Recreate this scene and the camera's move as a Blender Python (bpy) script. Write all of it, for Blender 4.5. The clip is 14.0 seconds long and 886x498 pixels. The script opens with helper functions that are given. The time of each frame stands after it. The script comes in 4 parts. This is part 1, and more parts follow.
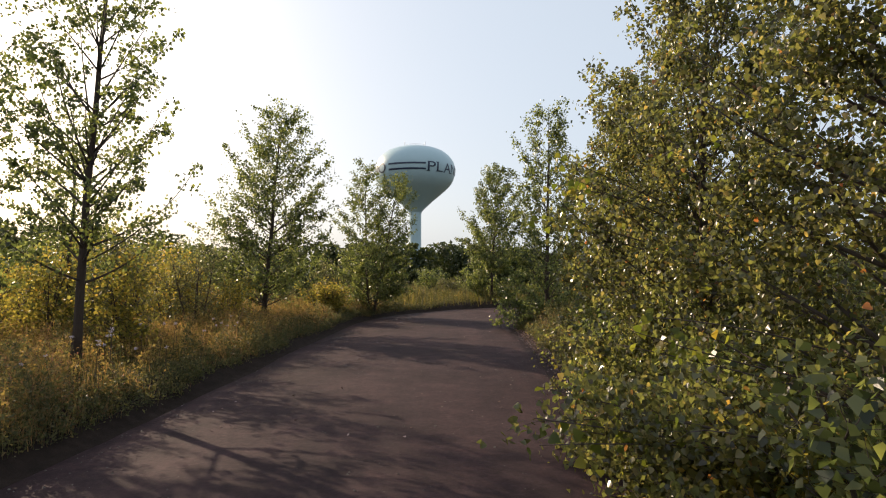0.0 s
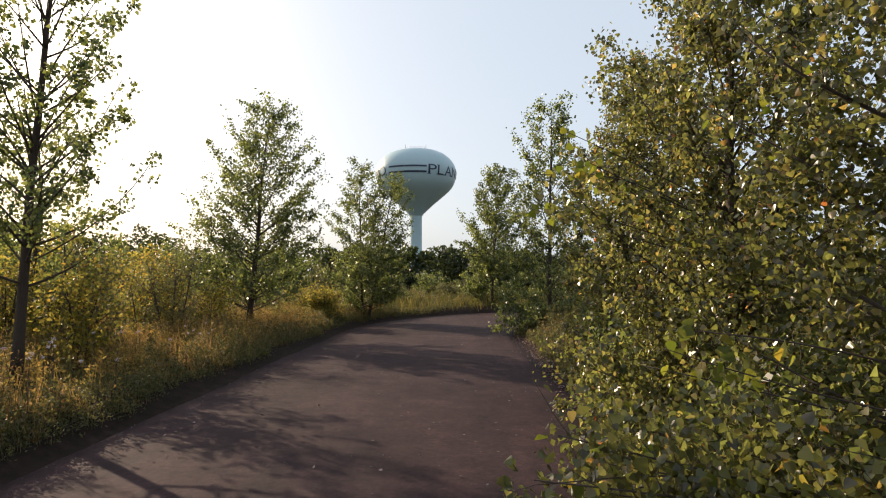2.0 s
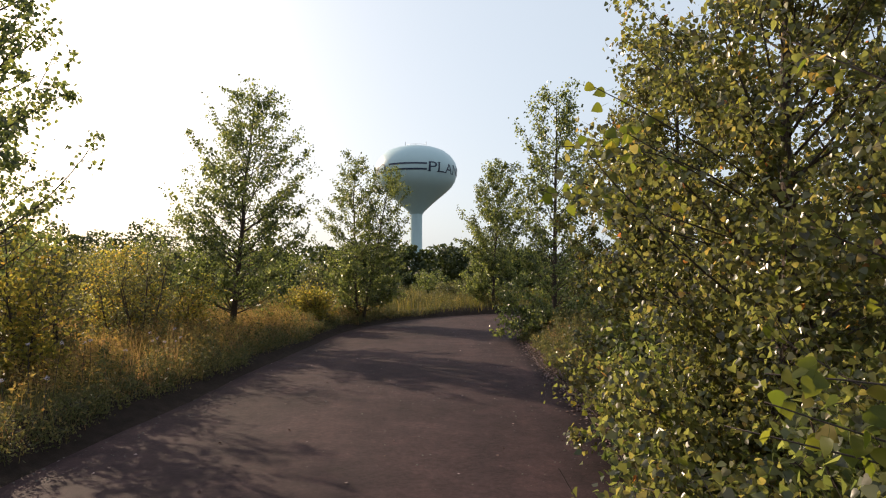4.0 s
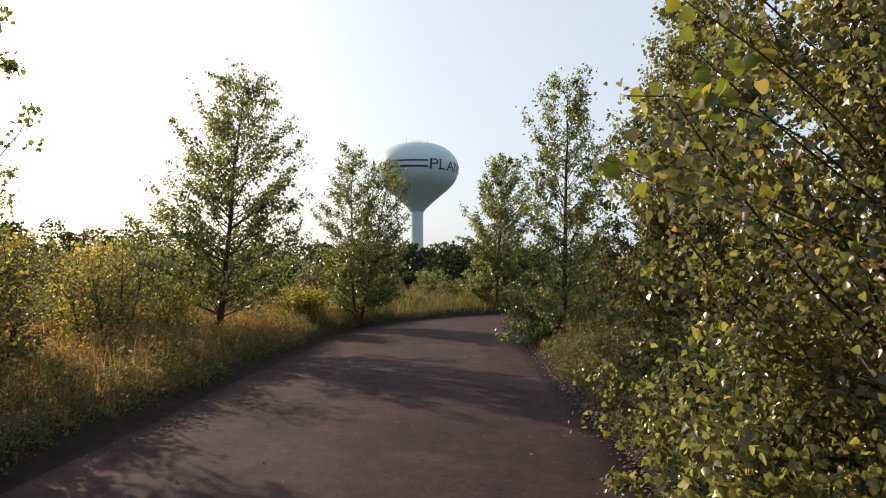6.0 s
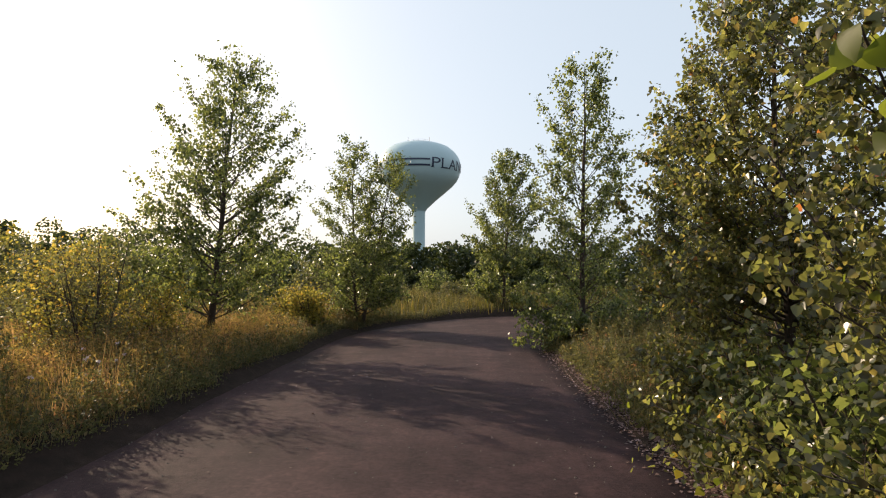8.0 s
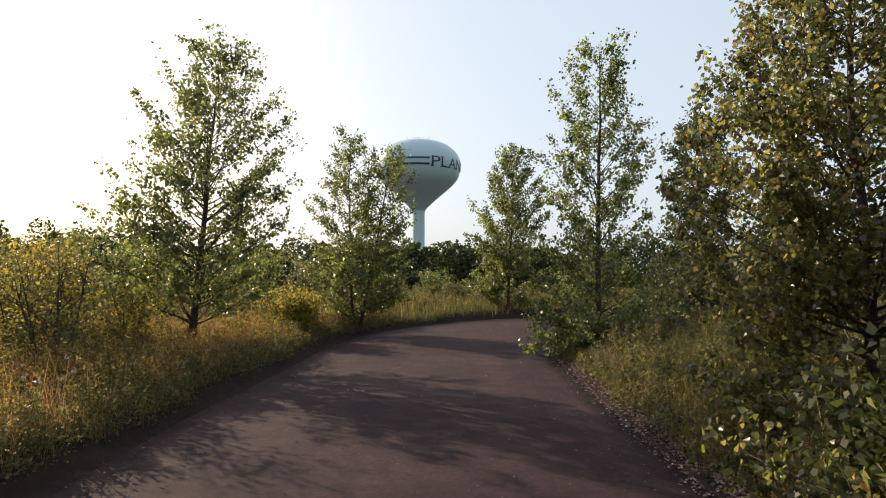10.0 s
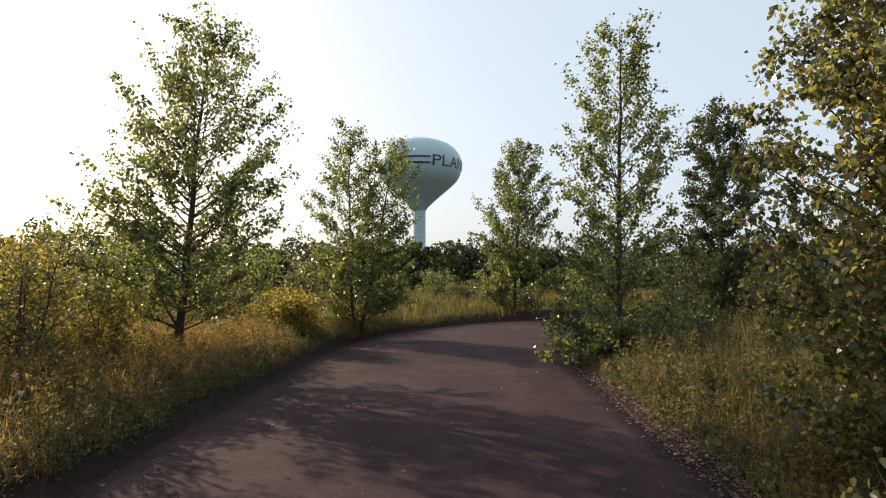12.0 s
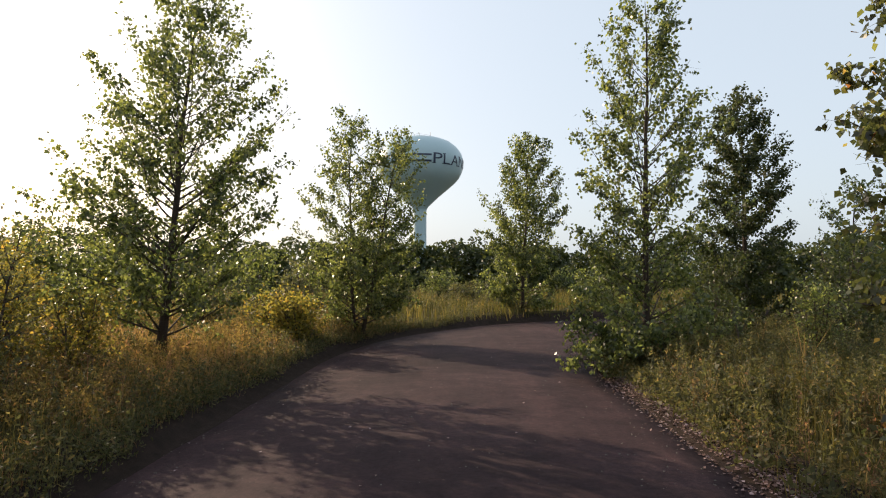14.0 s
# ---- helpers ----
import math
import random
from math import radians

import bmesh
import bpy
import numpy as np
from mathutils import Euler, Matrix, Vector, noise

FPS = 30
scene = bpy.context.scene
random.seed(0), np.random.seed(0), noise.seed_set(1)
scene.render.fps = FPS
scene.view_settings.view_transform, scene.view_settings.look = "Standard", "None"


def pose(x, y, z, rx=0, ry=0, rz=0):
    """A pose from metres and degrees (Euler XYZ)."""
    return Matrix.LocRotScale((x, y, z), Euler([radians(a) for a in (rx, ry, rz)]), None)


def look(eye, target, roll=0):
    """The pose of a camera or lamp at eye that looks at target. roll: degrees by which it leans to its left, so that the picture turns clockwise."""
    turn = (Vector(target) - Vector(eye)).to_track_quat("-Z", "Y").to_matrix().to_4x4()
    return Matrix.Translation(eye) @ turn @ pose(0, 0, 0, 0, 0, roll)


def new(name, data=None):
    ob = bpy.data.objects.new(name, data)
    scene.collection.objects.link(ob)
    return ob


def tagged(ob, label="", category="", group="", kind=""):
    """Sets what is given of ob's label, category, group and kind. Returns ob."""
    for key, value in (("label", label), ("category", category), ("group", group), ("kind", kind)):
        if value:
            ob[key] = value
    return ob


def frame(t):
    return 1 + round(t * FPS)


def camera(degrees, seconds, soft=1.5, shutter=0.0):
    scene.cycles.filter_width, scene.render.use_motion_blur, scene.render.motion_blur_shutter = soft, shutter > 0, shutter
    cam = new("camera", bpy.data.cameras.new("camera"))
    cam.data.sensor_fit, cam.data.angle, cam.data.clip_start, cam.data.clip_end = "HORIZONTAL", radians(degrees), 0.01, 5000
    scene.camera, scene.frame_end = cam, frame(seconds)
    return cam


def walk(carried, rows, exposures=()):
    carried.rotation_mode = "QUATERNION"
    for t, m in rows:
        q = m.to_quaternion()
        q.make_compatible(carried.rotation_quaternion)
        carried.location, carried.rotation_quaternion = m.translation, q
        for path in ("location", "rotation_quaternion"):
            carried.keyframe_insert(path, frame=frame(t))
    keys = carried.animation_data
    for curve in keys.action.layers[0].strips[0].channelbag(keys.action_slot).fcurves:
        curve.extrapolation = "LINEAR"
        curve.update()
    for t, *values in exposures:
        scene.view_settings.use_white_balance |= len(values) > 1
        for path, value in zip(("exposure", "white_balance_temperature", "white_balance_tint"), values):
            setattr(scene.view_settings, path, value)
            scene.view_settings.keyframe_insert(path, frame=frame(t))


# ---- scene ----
cam = camera(73.0, 14.0, 1.1)
EXPOSURE = 0.27
METRES, EYE, TILT, LEAN, TURN = 9.7, 2.1, 2.4, 0.0, 0.0
ROWS = [
    (0.0, 0.0000, 0.0000, 0.0000, 0.000, 0.000, 0.000),
    (0.5, 0.0033, 0.0273, -0.0033, 0.044, 0.139, 0.010),
    (1.0, 0.0084, 0.0557, -0.0021, 0.032, 0.183, -0.040),
    (1.5, 0.0139, 0.0892, -0.0031, 0.101, 0.259, -0.060),
    (2.0, 0.0201, 0.1250, -0.0083, 0.189, 0.404, 0.030),
    (4.5, 0.0337, 0.3100, -0.0095, 0.366, 0.259, -0.080),
    (5.0, 0.0356, 0.3478, -0.0116, 0.435, 0.271, -0.200),
    (5.5, 0.0333, 0.3796, -0.0100, 0.423, 0.177, -0.170),
    (6.0, 0.0257, 0.4112, -0.0087, 0.391, 0.107, -0.120),
    (6.5, 0.0192, 0.4458, -0.0121, 0.404, 0.151, -0.160),
    (7.0, 0.0124, 0.4822, -0.0160, 0.460, 0.177, -0.150),
    (7.5, 0.0081, 0.5167, -0.0175, 0.473, 0.177, -0.170),
    (8.0, 0.0012, 0.5516, -0.0177, 0.467, 0.145, -0.140),
    (10.5, -0.0170, 0.7344, -0.0233, 0.391, 0.164, 0.020),
    (11.0, -0.0247, 0.7655, -0.0249, 0.378, 0.170, 0.020),
    (11.5, -0.0312, 0.7984, -0.0245, 0.385, 0.164, 0.040),
    (12.0, -0.0339, 0.8316, -0.0251, 0.397, 0.170, 0.050),
    (12.5, -0.0378, 0.8648, -0.0271, 0.391, 0.177, 0.080),
    (13.0, -0.0443, 0.8980, -0.0284, 0.360, 0.164, 0.090),
    (13.5, -0.0522, 0.9327, -0.0294, 0.360, 0.145, 0.100),
    (14.0, -0.0597, 0.9701, -0.0311, 0.372, 0.145, 0.110),
]
walk(cam, [(t, pose(0, 0, EYE, TILT, LEAN, TURN) @ pose(METRES * x, METRES * y, METRES * z, 90 + pitch, roll, yaw)) for t, x, y, z, yaw, pitch, roll in ROWS],
     exposures=[(0.0, EXPOSURE - 0.05, 6700, 16), (5.0, EXPOSURE, 6700, 15), (10.5, EXPOSURE + 0.05, 6700, 15), (14.0, EXPOSURE + 0.05, 6700, 15)])

# ---- light ----
SUN_AZ, SUN_EL = 48.0, 21.5     # degrees left of straight ahead, and above the horizon
to_sun = Vector((-math.sin(radians(SUN_AZ)) * math.cos(radians(SUN_EL)),
                 math.cos(radians(SUN_AZ)) * math.cos(radians(SUN_EL)), math.sin(radians(SUN_EL))))
world = bpy.data.worlds.new("evening_sky")
scene.world = world
world.use_nodes = True
wn, wl = world.node_tree.nodes, world.node_tree.links
sky = wn.new("ShaderNodeTexSky")
sky.sky_type = "NISHITA"
sky.sun_disc = False
sky.sun_elevation = radians(SUN_EL)
sky.sun_rotation = radians(-SUN_AZ)
sky.air_density, sky.dust_density, sky.ozone_density = 1.0, 4.0, 1.0
haze = wn.new("ShaderNodeMix")      # thin high haze all over the sky
haze.data_type = "RGBA"
haze.inputs[0].default_value = 0.6
haze.inputs[7].default_value = (6.0, 7.15, 7.9, 1)
wl.new(sky.outputs[0], haze.inputs[6])
wl.new(haze.outputs[2], wn["Background"].inputs[0])
wn["Background"].inputs[1].default_value = 0.12
sun_data = bpy.data.lights.new("sun", "SUN")
sun_data.energy, sun_data.angle, sun_data.color = 5.6, radians(0.55), (1.0, 0.82, 0.58)
sun = new("sun", sun_data)
sun.matrix_world = look(to_sun * 300, (0, 0, 0))


# ---- materials ----
def shader(name):
    m = bpy.data.materials.new(name)
    m.use_nodes = True
    m.node_tree.nodes.clear()
    return m, m.node_tree.nodes, m.node_tree.links


def ramp(n, l, source, stops):
    r = n.new("ShaderNodeValToRGB")
    while len(r.color_ramp.elements) < len(stops):
        r.color_ramp.elements.new(0.5)
    for e, (p, c) in zip(r.color_ramp.elements, stops):
        e.position, e.color = p, (*c, 1)
    l.new(source, r.inputs[0])
    return r.outputs[0]


def noise_tex(n, l, scale, detail=4.0, rough=0.55, stretch=None):
    c = n.new("ShaderNodeTexCoord")
    t = n.new("ShaderNodeTexNoise")
    t.inputs["Scale"].default_value, t.inputs["Detail"].default_value, t.inputs["Roughness"].default_value = scale, detail, rough
    src = c.outputs["Object"]
    if stretch:
        mp = n.new("ShaderNodeMapping")
        mp.inputs["Scale"].default_value = stretch
        l.new(src, mp.inputs[0])
        src = mp.outputs[0]
    l.new(src, t.inputs["Vector"])
    return t.outputs["Fac"]


def mix_rgb(n, l, fac, a, b, kind="MIX"):
    m = n.new("ShaderNodeMix")
    m.data_type, m.blend_type = "RGBA", kind
    for sock, v in ((m.inputs[0], fac), (m.inputs[6], a), (m.inputs[7], b)):
        if isinstance(v, (int, float)):
            sock.default_value = v
        elif isinstance(v, tuple):
            sock.default_value = (*v, 1)
        else:
            l.new(v, sock)
    return m.outputs[2]


def bump(n, l, height, strength, distance):
    b = n.new("ShaderNodeBump")
    b.inputs["Strength"].default_value, b.inputs["Distance"].default_value = strength, distance
    l.new(height, b.inputs["Height"])
    return b.outputs[0]


def solid(name, stops, scale, rough=0.8, stretch=None, bump_by=0.4, bump_dist=0.01, fine=None, metal=0.0, spec=0.5):
    """A plain surface: colour by noise at two scales, with relief."""
    m, n, l = shader(name)
    p, o = n.new("ShaderNodeBsdfPrincipled"), n.new("ShaderNodeOutputMaterial")
    big = noise_tex(n, l, scale, 5, 0.6, stretch)
    small = noise_tex(n, l, fine or scale * 14, 3, 0.6, stretch)
    col = mix_rgb(n, l, 0.35, ramp(n, l, big, stops), ramp(n, l, small, stops))
    l.new(col, p.inputs["Base Color"])
    p.inputs["Roughness"].default_value, p.inputs["Metallic"].default_value = rough, metal
    p.inputs["Specular IOR Level"].default_value = spec
    l.new(bump(n, l, small, bump_by, bump_dist), p.inputs["Normal"])
    l.new(p.outputs[0], o.inputs[0])
    return m


def leaf_material(name, stops, glow=0.5, rough=0.36, warm=(1.75, 1.65, 0.75), single=False, hue=(1.07, 0.95, 1.25)):
    """Leaves: colour by leaf, light let through, a waxy gloss."""
    m, n, l = shader(name)
    g = n.new("ShaderNodeNewGeometry")
    pick = n.new("ShaderNodeObjectInfo").outputs["Random"] if single else g.outputs["Random Per Island"]
    col = ramp(n, l, pick, stops)
    patch = noise_tex(n, l, 0.9, 2)
    col = mix_rgb(n, l, 0.45, col, ramp(n, l, patch, [(0.3, (0.55, 0.6, 0.5)), (0.7, (1.1, 1.05, 0.9))]), "MULTIPLY")
    col = mix_rgb(n, l, 1.0, col, hue, "MULTIPLY")
    p, tr, mx, o = (n.new("ShaderNodeBsdfPrincipled"), n.new("ShaderNodeBsdfTranslucent"),
                    n.new("ShaderNodeMixShader"), n.new("ShaderNodeOutputMaterial"))
    l.new(col, p.inputs["Base Color"])
    p.inputs["Roughness"].default_value = rough
    p.inputs["Specular IOR Level"].default_value = 0.75 if rough < 0.45 else 0.25
    l.new(mix_rgb(n, l, 1.0, col, warm, "MULTIPLY"), tr.inputs[0])
    mx.inputs[0].default_value = glow
    l.new(p.outputs[0], mx.inputs[1])
    l.new(tr.outputs[0], mx.inputs[2])
    l.new(mx.outputs[0], o.inputs[0])
    return m


LEAF = leaf_material("cottonwood_leaf", [(0.0, (0.044, 0.046, 0.02)), (0.4, (0.08, 0.098, 0.03)), (0.8, (0.13, 0.16, 0.046)),
                                         (0.975, (0.2, 0.19, 0.06)), (0.993, (0.24, 0.18, 0.05)), (1.0, (0.26, 0.1, 0.035))], 0.57, 0.27, (2.2, 2.15, 1.15), hue=(1.09, 0.95, 1.5))
LEAF_SINGLE = leaf_material("broad_cottonwood_leaf", [(0.0, (0.065, 0.095, 0.016)), (0.6, (0.11, 0.14, 0.024)), (0.9, (0.15, 0.16, 0.03)), (1.0, (0.2, 0.16, 0.03))], 0.55, 0.5, (2.15, 2.2, 0.9), True, hue=(1.08, 0.955, 1.5))
LEAF_GREEN = leaf_material("young_cottonwood_leaf", [(0.0, (0.03, 0.043, 0.016)), (0.4, (0.072, 0.096, 0.034)), (1.0, (0.17, 0.19, 0.066))], 0.6, 0.32, (2.2, 2.2, 1.15), hue=(1.03, 0.98, 1.3))
LEAF_YELLOW = leaf_material("yellowing_leaf", [(0.0, (0.06, 0.07, 0.02)), (0.5, (0.13, 0.135, 0.036)), (0.9, (0.2, 0.18, 0.045)), (1.0, (0.24, 0.16, 0.04))], 0.68, 0.5, (2.6, 2.4, 1.2), hue=(1.05, 0.97, 1.35))
LEAF_GREY = leaf_material("willow_leaf", [(0.0, (0.06, 0.072, 0.03)), (0.6, (0.11, 0.12, 0.048)), (1.0, (0.16, 0.16, 0.06))], 0.5, 0.5, (1.8, 1.85, 1.0), hue=(1.08, 0.955, 1.5))
LEAF_DARK = leaf_material("dark_leaf", [(0.0, (0.028, 0.042, 0.015)), (1.0, (0.078, 0.095, 0.03))], 0.35, 0.45, (1.75, 1.75, 0.85), hue=(1.03, 0.98, 1.4))
GRASS_DRY = leaf_material("dry_grass_blade", [(0.0, (0.16, 0.12, 0.05)), (0.5, (0.27, 0.2, 0.08)), (0.85, (0.26, 0.2, 0.07)), (1.0, (0.26, 0.15, 0.08))], 0.6, 0.75, (1.9, 1.7, 1.15), hue=(1.04, 0.96, 1.45))
GRASS_GREEN = leaf_material("green_grass_blade", [(0.0, (0.05, 0.058, 0.018)), (0.6, (0.1, 0.105, 0.03)), (1.0, (0.175, 0.15, 0.05))], 0.42, 0.7, (1.7, 1.65, 0.85), hue=(1.08, 0.95, 1.35))
WEED = leaf_material("weed_leaf", [(0.0, (0.05, 0.055, 0.02)), (0.6, (0.09, 0.1, 0.034)), (0.85, (0.14, 0.135, 0.045)), (1.0, (0.18, 0.14, 0.05))], 0.46, 0.55, (1.95, 1.95, 1.2), hue=(1.05, 0.96, 1.5))
WEED_DRY = leaf_material("dry_weed_leaf", [(0.0, (0.075, 0.055, 0.026)), (0.5, (0.14, 0.108, 0.046)), (0.88, (0.22, 0.17, 0.066)), (1.0, (0.24, 0.12, 0.06))], 0.55, 0.75, (1.8, 1.6, 1.2), hue=(1.04, 0.97, 1.45))
WEED_GOLD = leaf_material("golden_weed_leaf", [(0.0, (0.07, 0.066, 0.022)), (0.4, (0.15, 0.132, 0.042)), (0.8, (0.23, 0.19, 0.06)), (1.0, (0.24, 0.15, 0.055))], 0.6, 0.65, (2.1, 1.9, 1.15), hue=(1.04, 0.97, 1.4))
LITTER = leaf_material("fallen_leaf", [(0.0, (0.07, 0.045, 0.032)), (0.5, (0.16, 0.11, 0.075)), (0.85, (0.24, 0.19, 0.15)), (1.0, (0.36, 0.31, 0.27))], 0.1, 0.8, (1, 1, 1))
PETAL = leaf_material("white_flower_head", [(0.0, (0.4, 0.4, 0.36)), (1.0, (0.55, 0.55, 0.5))], 0.2, 0.7, (1, 1, 1))
BARK = solid("cottonwood_bark", [(0.25, (0.028, 0.018, 0.012)), (0.55, (0.058, 0.038, 0.026)), (0.8, (0.1, 0.072, 0.05))], 5, 0.9, (1, 1, 0.15), 0.8, 0.02)
TWIG = solid("twig_bark", [(0.3, (0.035, 0.025, 0.02)), (0.7, (0.085, 0.06, 0.045))], 8, 0.85)
CONCRETE = solid("old_concrete", [(0.3, (0.25, 0.23, 0.2)), (0.7, (0.42, 0.39, 0.35))], 3, 0.9, None, 0.5, 0.006)
# dark soil; the colour also carries the shade beneath the left verge plants
SOIL_AND_SHADE = solid("dark_soil_and_shade", [(0.3, (0.016, 0.012, 0.01)), (0.55, (0.032, 0.022, 0.018)), (0.8, (0.06, 0.043, 0.033))], 5, 0.95, None, 0.9, 0.02, 60, spec=0.08)
GRIT = solid("dark_grit", [(0.3, (0.06, 0.05, 0.045)), (0.7, (0.17, 0.15, 0.13))], 30, 0.9)
SOIL = solid("dry_meadow_soil", [(0.25, (0.03, 0.027, 0.011)), (0.5, (0.055, 0.048, 0.018)), (0.75, (0.095, 0.07, 0.03))], 0.6, 0.95, None, 0.9, 0.05, 9, spec=0.05)
PAINT = solid("pale_blue_tank_paint", [(0.2, (0.36, 0.5, 0.54)), (0.8, (0.43, 0.56, 0.59))], 0.12, 0.35, (1, 1, 0.3), 0.05, 0.01, 1.5)
NAVY = solid("dark_blue_lettering", [(0.3, (0.012, 0.02, 0.05)), (0.7, (0.02, 0.032, 0.07))], 0.5, 0.4)
STEEL = solid("galvanised_steel", [(0.3, (0.35, 0.36, 0.37)), (0.7, (0.5, 0.5, 0.5))], 3, 0.45, metal=0.8)


def asphalt_material():
    m, n, l = shader("worn_reddish_asphalt")
    p, o = n.new("ShaderNodeBsdfPrincipled"), n.new("ShaderNodeOutputMaterial")
    large = noise_tex(n, l, 0.35, 4, 0.6)
    mid = noise_tex(n, l, 2.2, 5, 0.65)
    grain = noise_tex(n, l, 120, 2, 0.7)
    speck = noise_tex(n, l, 16, 4, 0.75)
    tracks = noise_tex(n, l, 1.0, 3, 0.6, (1.6, 0.16, 1))
    base = ramp(n, l, large, [(0.3, (0.0245, 0.0147, 0.0174)), (0.5, (0.0376, 0.022, 0.0256)), (0.75, (0.0585, 0.0349, 0.0388))])
    base = mix_rgb(n, l, 0.6, base, ramp(n, l, mid, [(0.3, (0.5, 0.5, 0.53)), (0.5, (0.95, 0.95, 0.95)), (0.7, (1.5, 1.42, 1.35))]), "MULTIPLY")
    base = mix_rgb(n, l, 0.55, base, ramp(n, l, grain, [(0.35, (0.55, 0.55, 0.55)), (0.65, (1.4, 1.36, 1.3))]), "MULTIPLY")
    base = mix_rgb(n, l, 0.6, base, ramp(n, l, speck, [(0.32, (0.5, 0.5, 0.52)), (0.5, (1, 1, 1)), (0.68, (1.7, 1.62, 1.55))]), "MULTIPLY")
    base = mix_rgb(n, l, 0.6, base, ramp(n, l, tracks, [(0.35, (0.75, 0.75, 0.78)), (0.65, (1.3, 1.24, 1.18))]), "MULTIPLY")
    l.new(base, p.inputs["Base Color"])
    p.inputs["Roughness"].default_value = 0.85
    p.inputs["Specular IOR Level"].default_value = 0.12
    l.new(bump(n, l, grain, 0.6, 0.006), p.inputs["Normal"])
    l.new(p.outputs[0], o.inputs[0])
    return m


ASPHALT = asphalt_material()


# ---- mesh helpers ----
def mesh_of(name, verts, faces, material, smooth=False):
    me = bpy.data.meshes.new(name)
    me.from_pydata([tuple(v) for v in verts], [], faces)
    me.materials.append(material)
    if smooth:
        me.polygons.foreach_set("use_smooth", [True] * len(me.polygons))
    me.update()
    return me


def quads_mesh(name, verts, quads, material):
    """A mesh of quads from arrays (n, 3) and (m, 4)."""
    me = bpy.data.meshes.new(name)
    me.vertices.add(len(verts))
    me.vertices.foreach_set("co", np.asarray(verts, dtype=np.float32).ravel())
    me.loops.add(quads.size)
    me.loops.foreach_set("vertex_index", quads.astype(np.int32).ravel())
    me.polygons.add(len(quads))
    me.polygons.foreach_set("loop_start", np.arange(0, quads.size, 4, dtype=np.int32))
    me.update(calc_edges=True)
    me.materials.append(material)
    return me


def child(name, me, parent, label="", kind=""):
    ob = new(name, me)
    ob.parent = parent
    return tagged(ob, label, kind=kind)


def tube(verts, faces, points, radii, sides=6):
    """Adds a tapered, bent tube to verts and faces."""
    start, n = len(verts), len(points)
    for i, (p, r) in enumerate(zip(points, radii)):
        way = (Vector(points[min(i + 1, n - 1)]) - Vector(points[max(i - 1, 0)])).normalized()
        side = way.orthogonal().normalized()
        up = way.cross(side)
        for k in range(sides):
            a = 2 * math.pi * k / sides
            verts.append(tuple(Vector(p) + float(r) * (math.cos(a) * side + math.sin(a) * up)))
    for i in range(n - 1):
        for k in range(sides):
            a, b = start + i * sides + k, start + i * sides + (k + 1) % sides
            faces.append((a, b, b + sides, a + sides))
    faces.append(tuple(start + k for k in reversed(range(sides))))
    faces.append(tuple(start + (n - 1) * sides + k for k in range(sides)))


# outline of a broad, pointed leaf: half width and place along the midrib, with a fold
LEAF_SHAPE = np.array([(0.0, 0.05, 0.0), (0.26, 0.0, 0.05), (0.47, 0.15, 0.1), (0.45, 0.38, 0.09), (0.24, 0.74, 0.02), (0.0, 1.0, -0.08),
                       (-0.24, 0.74, 0.02), (-0.45, 0.38, 0.09), (-0.47, 0.15, 0.1), (-0.26, 0.0, 0.05)])
LEAF_QUADS = np.array([(0, 1, 2, 3), (0, 3, 4, 5), (0, 5, 6, 7), (0, 7, 8, 9)])
SMALL_SHAPE = np.array([(0.0, 0.0, 0.0), (0.44, 0.34, 0.1), (0.0, 1.0, -0.04), (-0.44, 0.34, 0.1)])
SMALL_QUADS = np.array([(0, 1, 2, 3)])


def leaf_arrays(rng, places, size, droop=0.3, flat=0.0, slim=1.0, spread=0.3, fine=False):
    """Vertices and quads of one leaf at each place, turned at random; droop above 0.5: they hang from their stalks."""
    n = len(places)
    along = rng.normal(size=(n, 3))
    along[:, 2] = along[:, 2] * (1 - flat) * 0.7 - 1.6 * droop
    along /= np.linalg.norm(along, axis=1)[:, None]
    face = rng.normal(size=(n, 3))
    face[:, 2] += 3.0 * flat + (0.5 if droop < 0.5 else 0.2)
    side = np.cross(along, face)
    side /= np.linalg.norm(side, axis=1)[:, None]
    up = np.cross(side, along)
    s = size * (1 - spread + 2 * spread * rng.random(n))
    form, quads = (LEAF_SHAPE, LEAF_QUADS) if fine else (SMALL_SHAPE, SMALL_QUADS)
    fold = 0.2 + 1.3 * rng.random(n)
    v = (places[:, None, :] + s[:, None, None] * (form[None, :, 0:1] * slim * side[:, None, :]
         + form[None, :, 1:2] * along[:, None, :] + fold[:, None, None] * form[None, :, 2:3] * up[:, None, :]))
    q = quads[None] + len(form) * np.arange(n)[:, None, None]
    return v.reshape(-1, 3), q.reshape(-1, 4)


def leaves_mesh(name, rng, places, size, material, **kw):
    v, q = leaf_arrays(rng, np.asarray(places), size, **kw)
    return quads_mesh(name, v, q, material)


# ---- the lie of the land ----
CENTRE = [(-2.2, -20), (-1.6, -6), (-1.2, 2), (-1.0, 7), (-0.85, 12), (-0.75, 17), (-0.58, 22), (-0.4, 25), (0.15, 28), (1.5, 30.8), (3.6, 33.6), (6.5, 35.4), (11, 36.8), (18, 37.9), (32, 39)]
HALF = 3.5


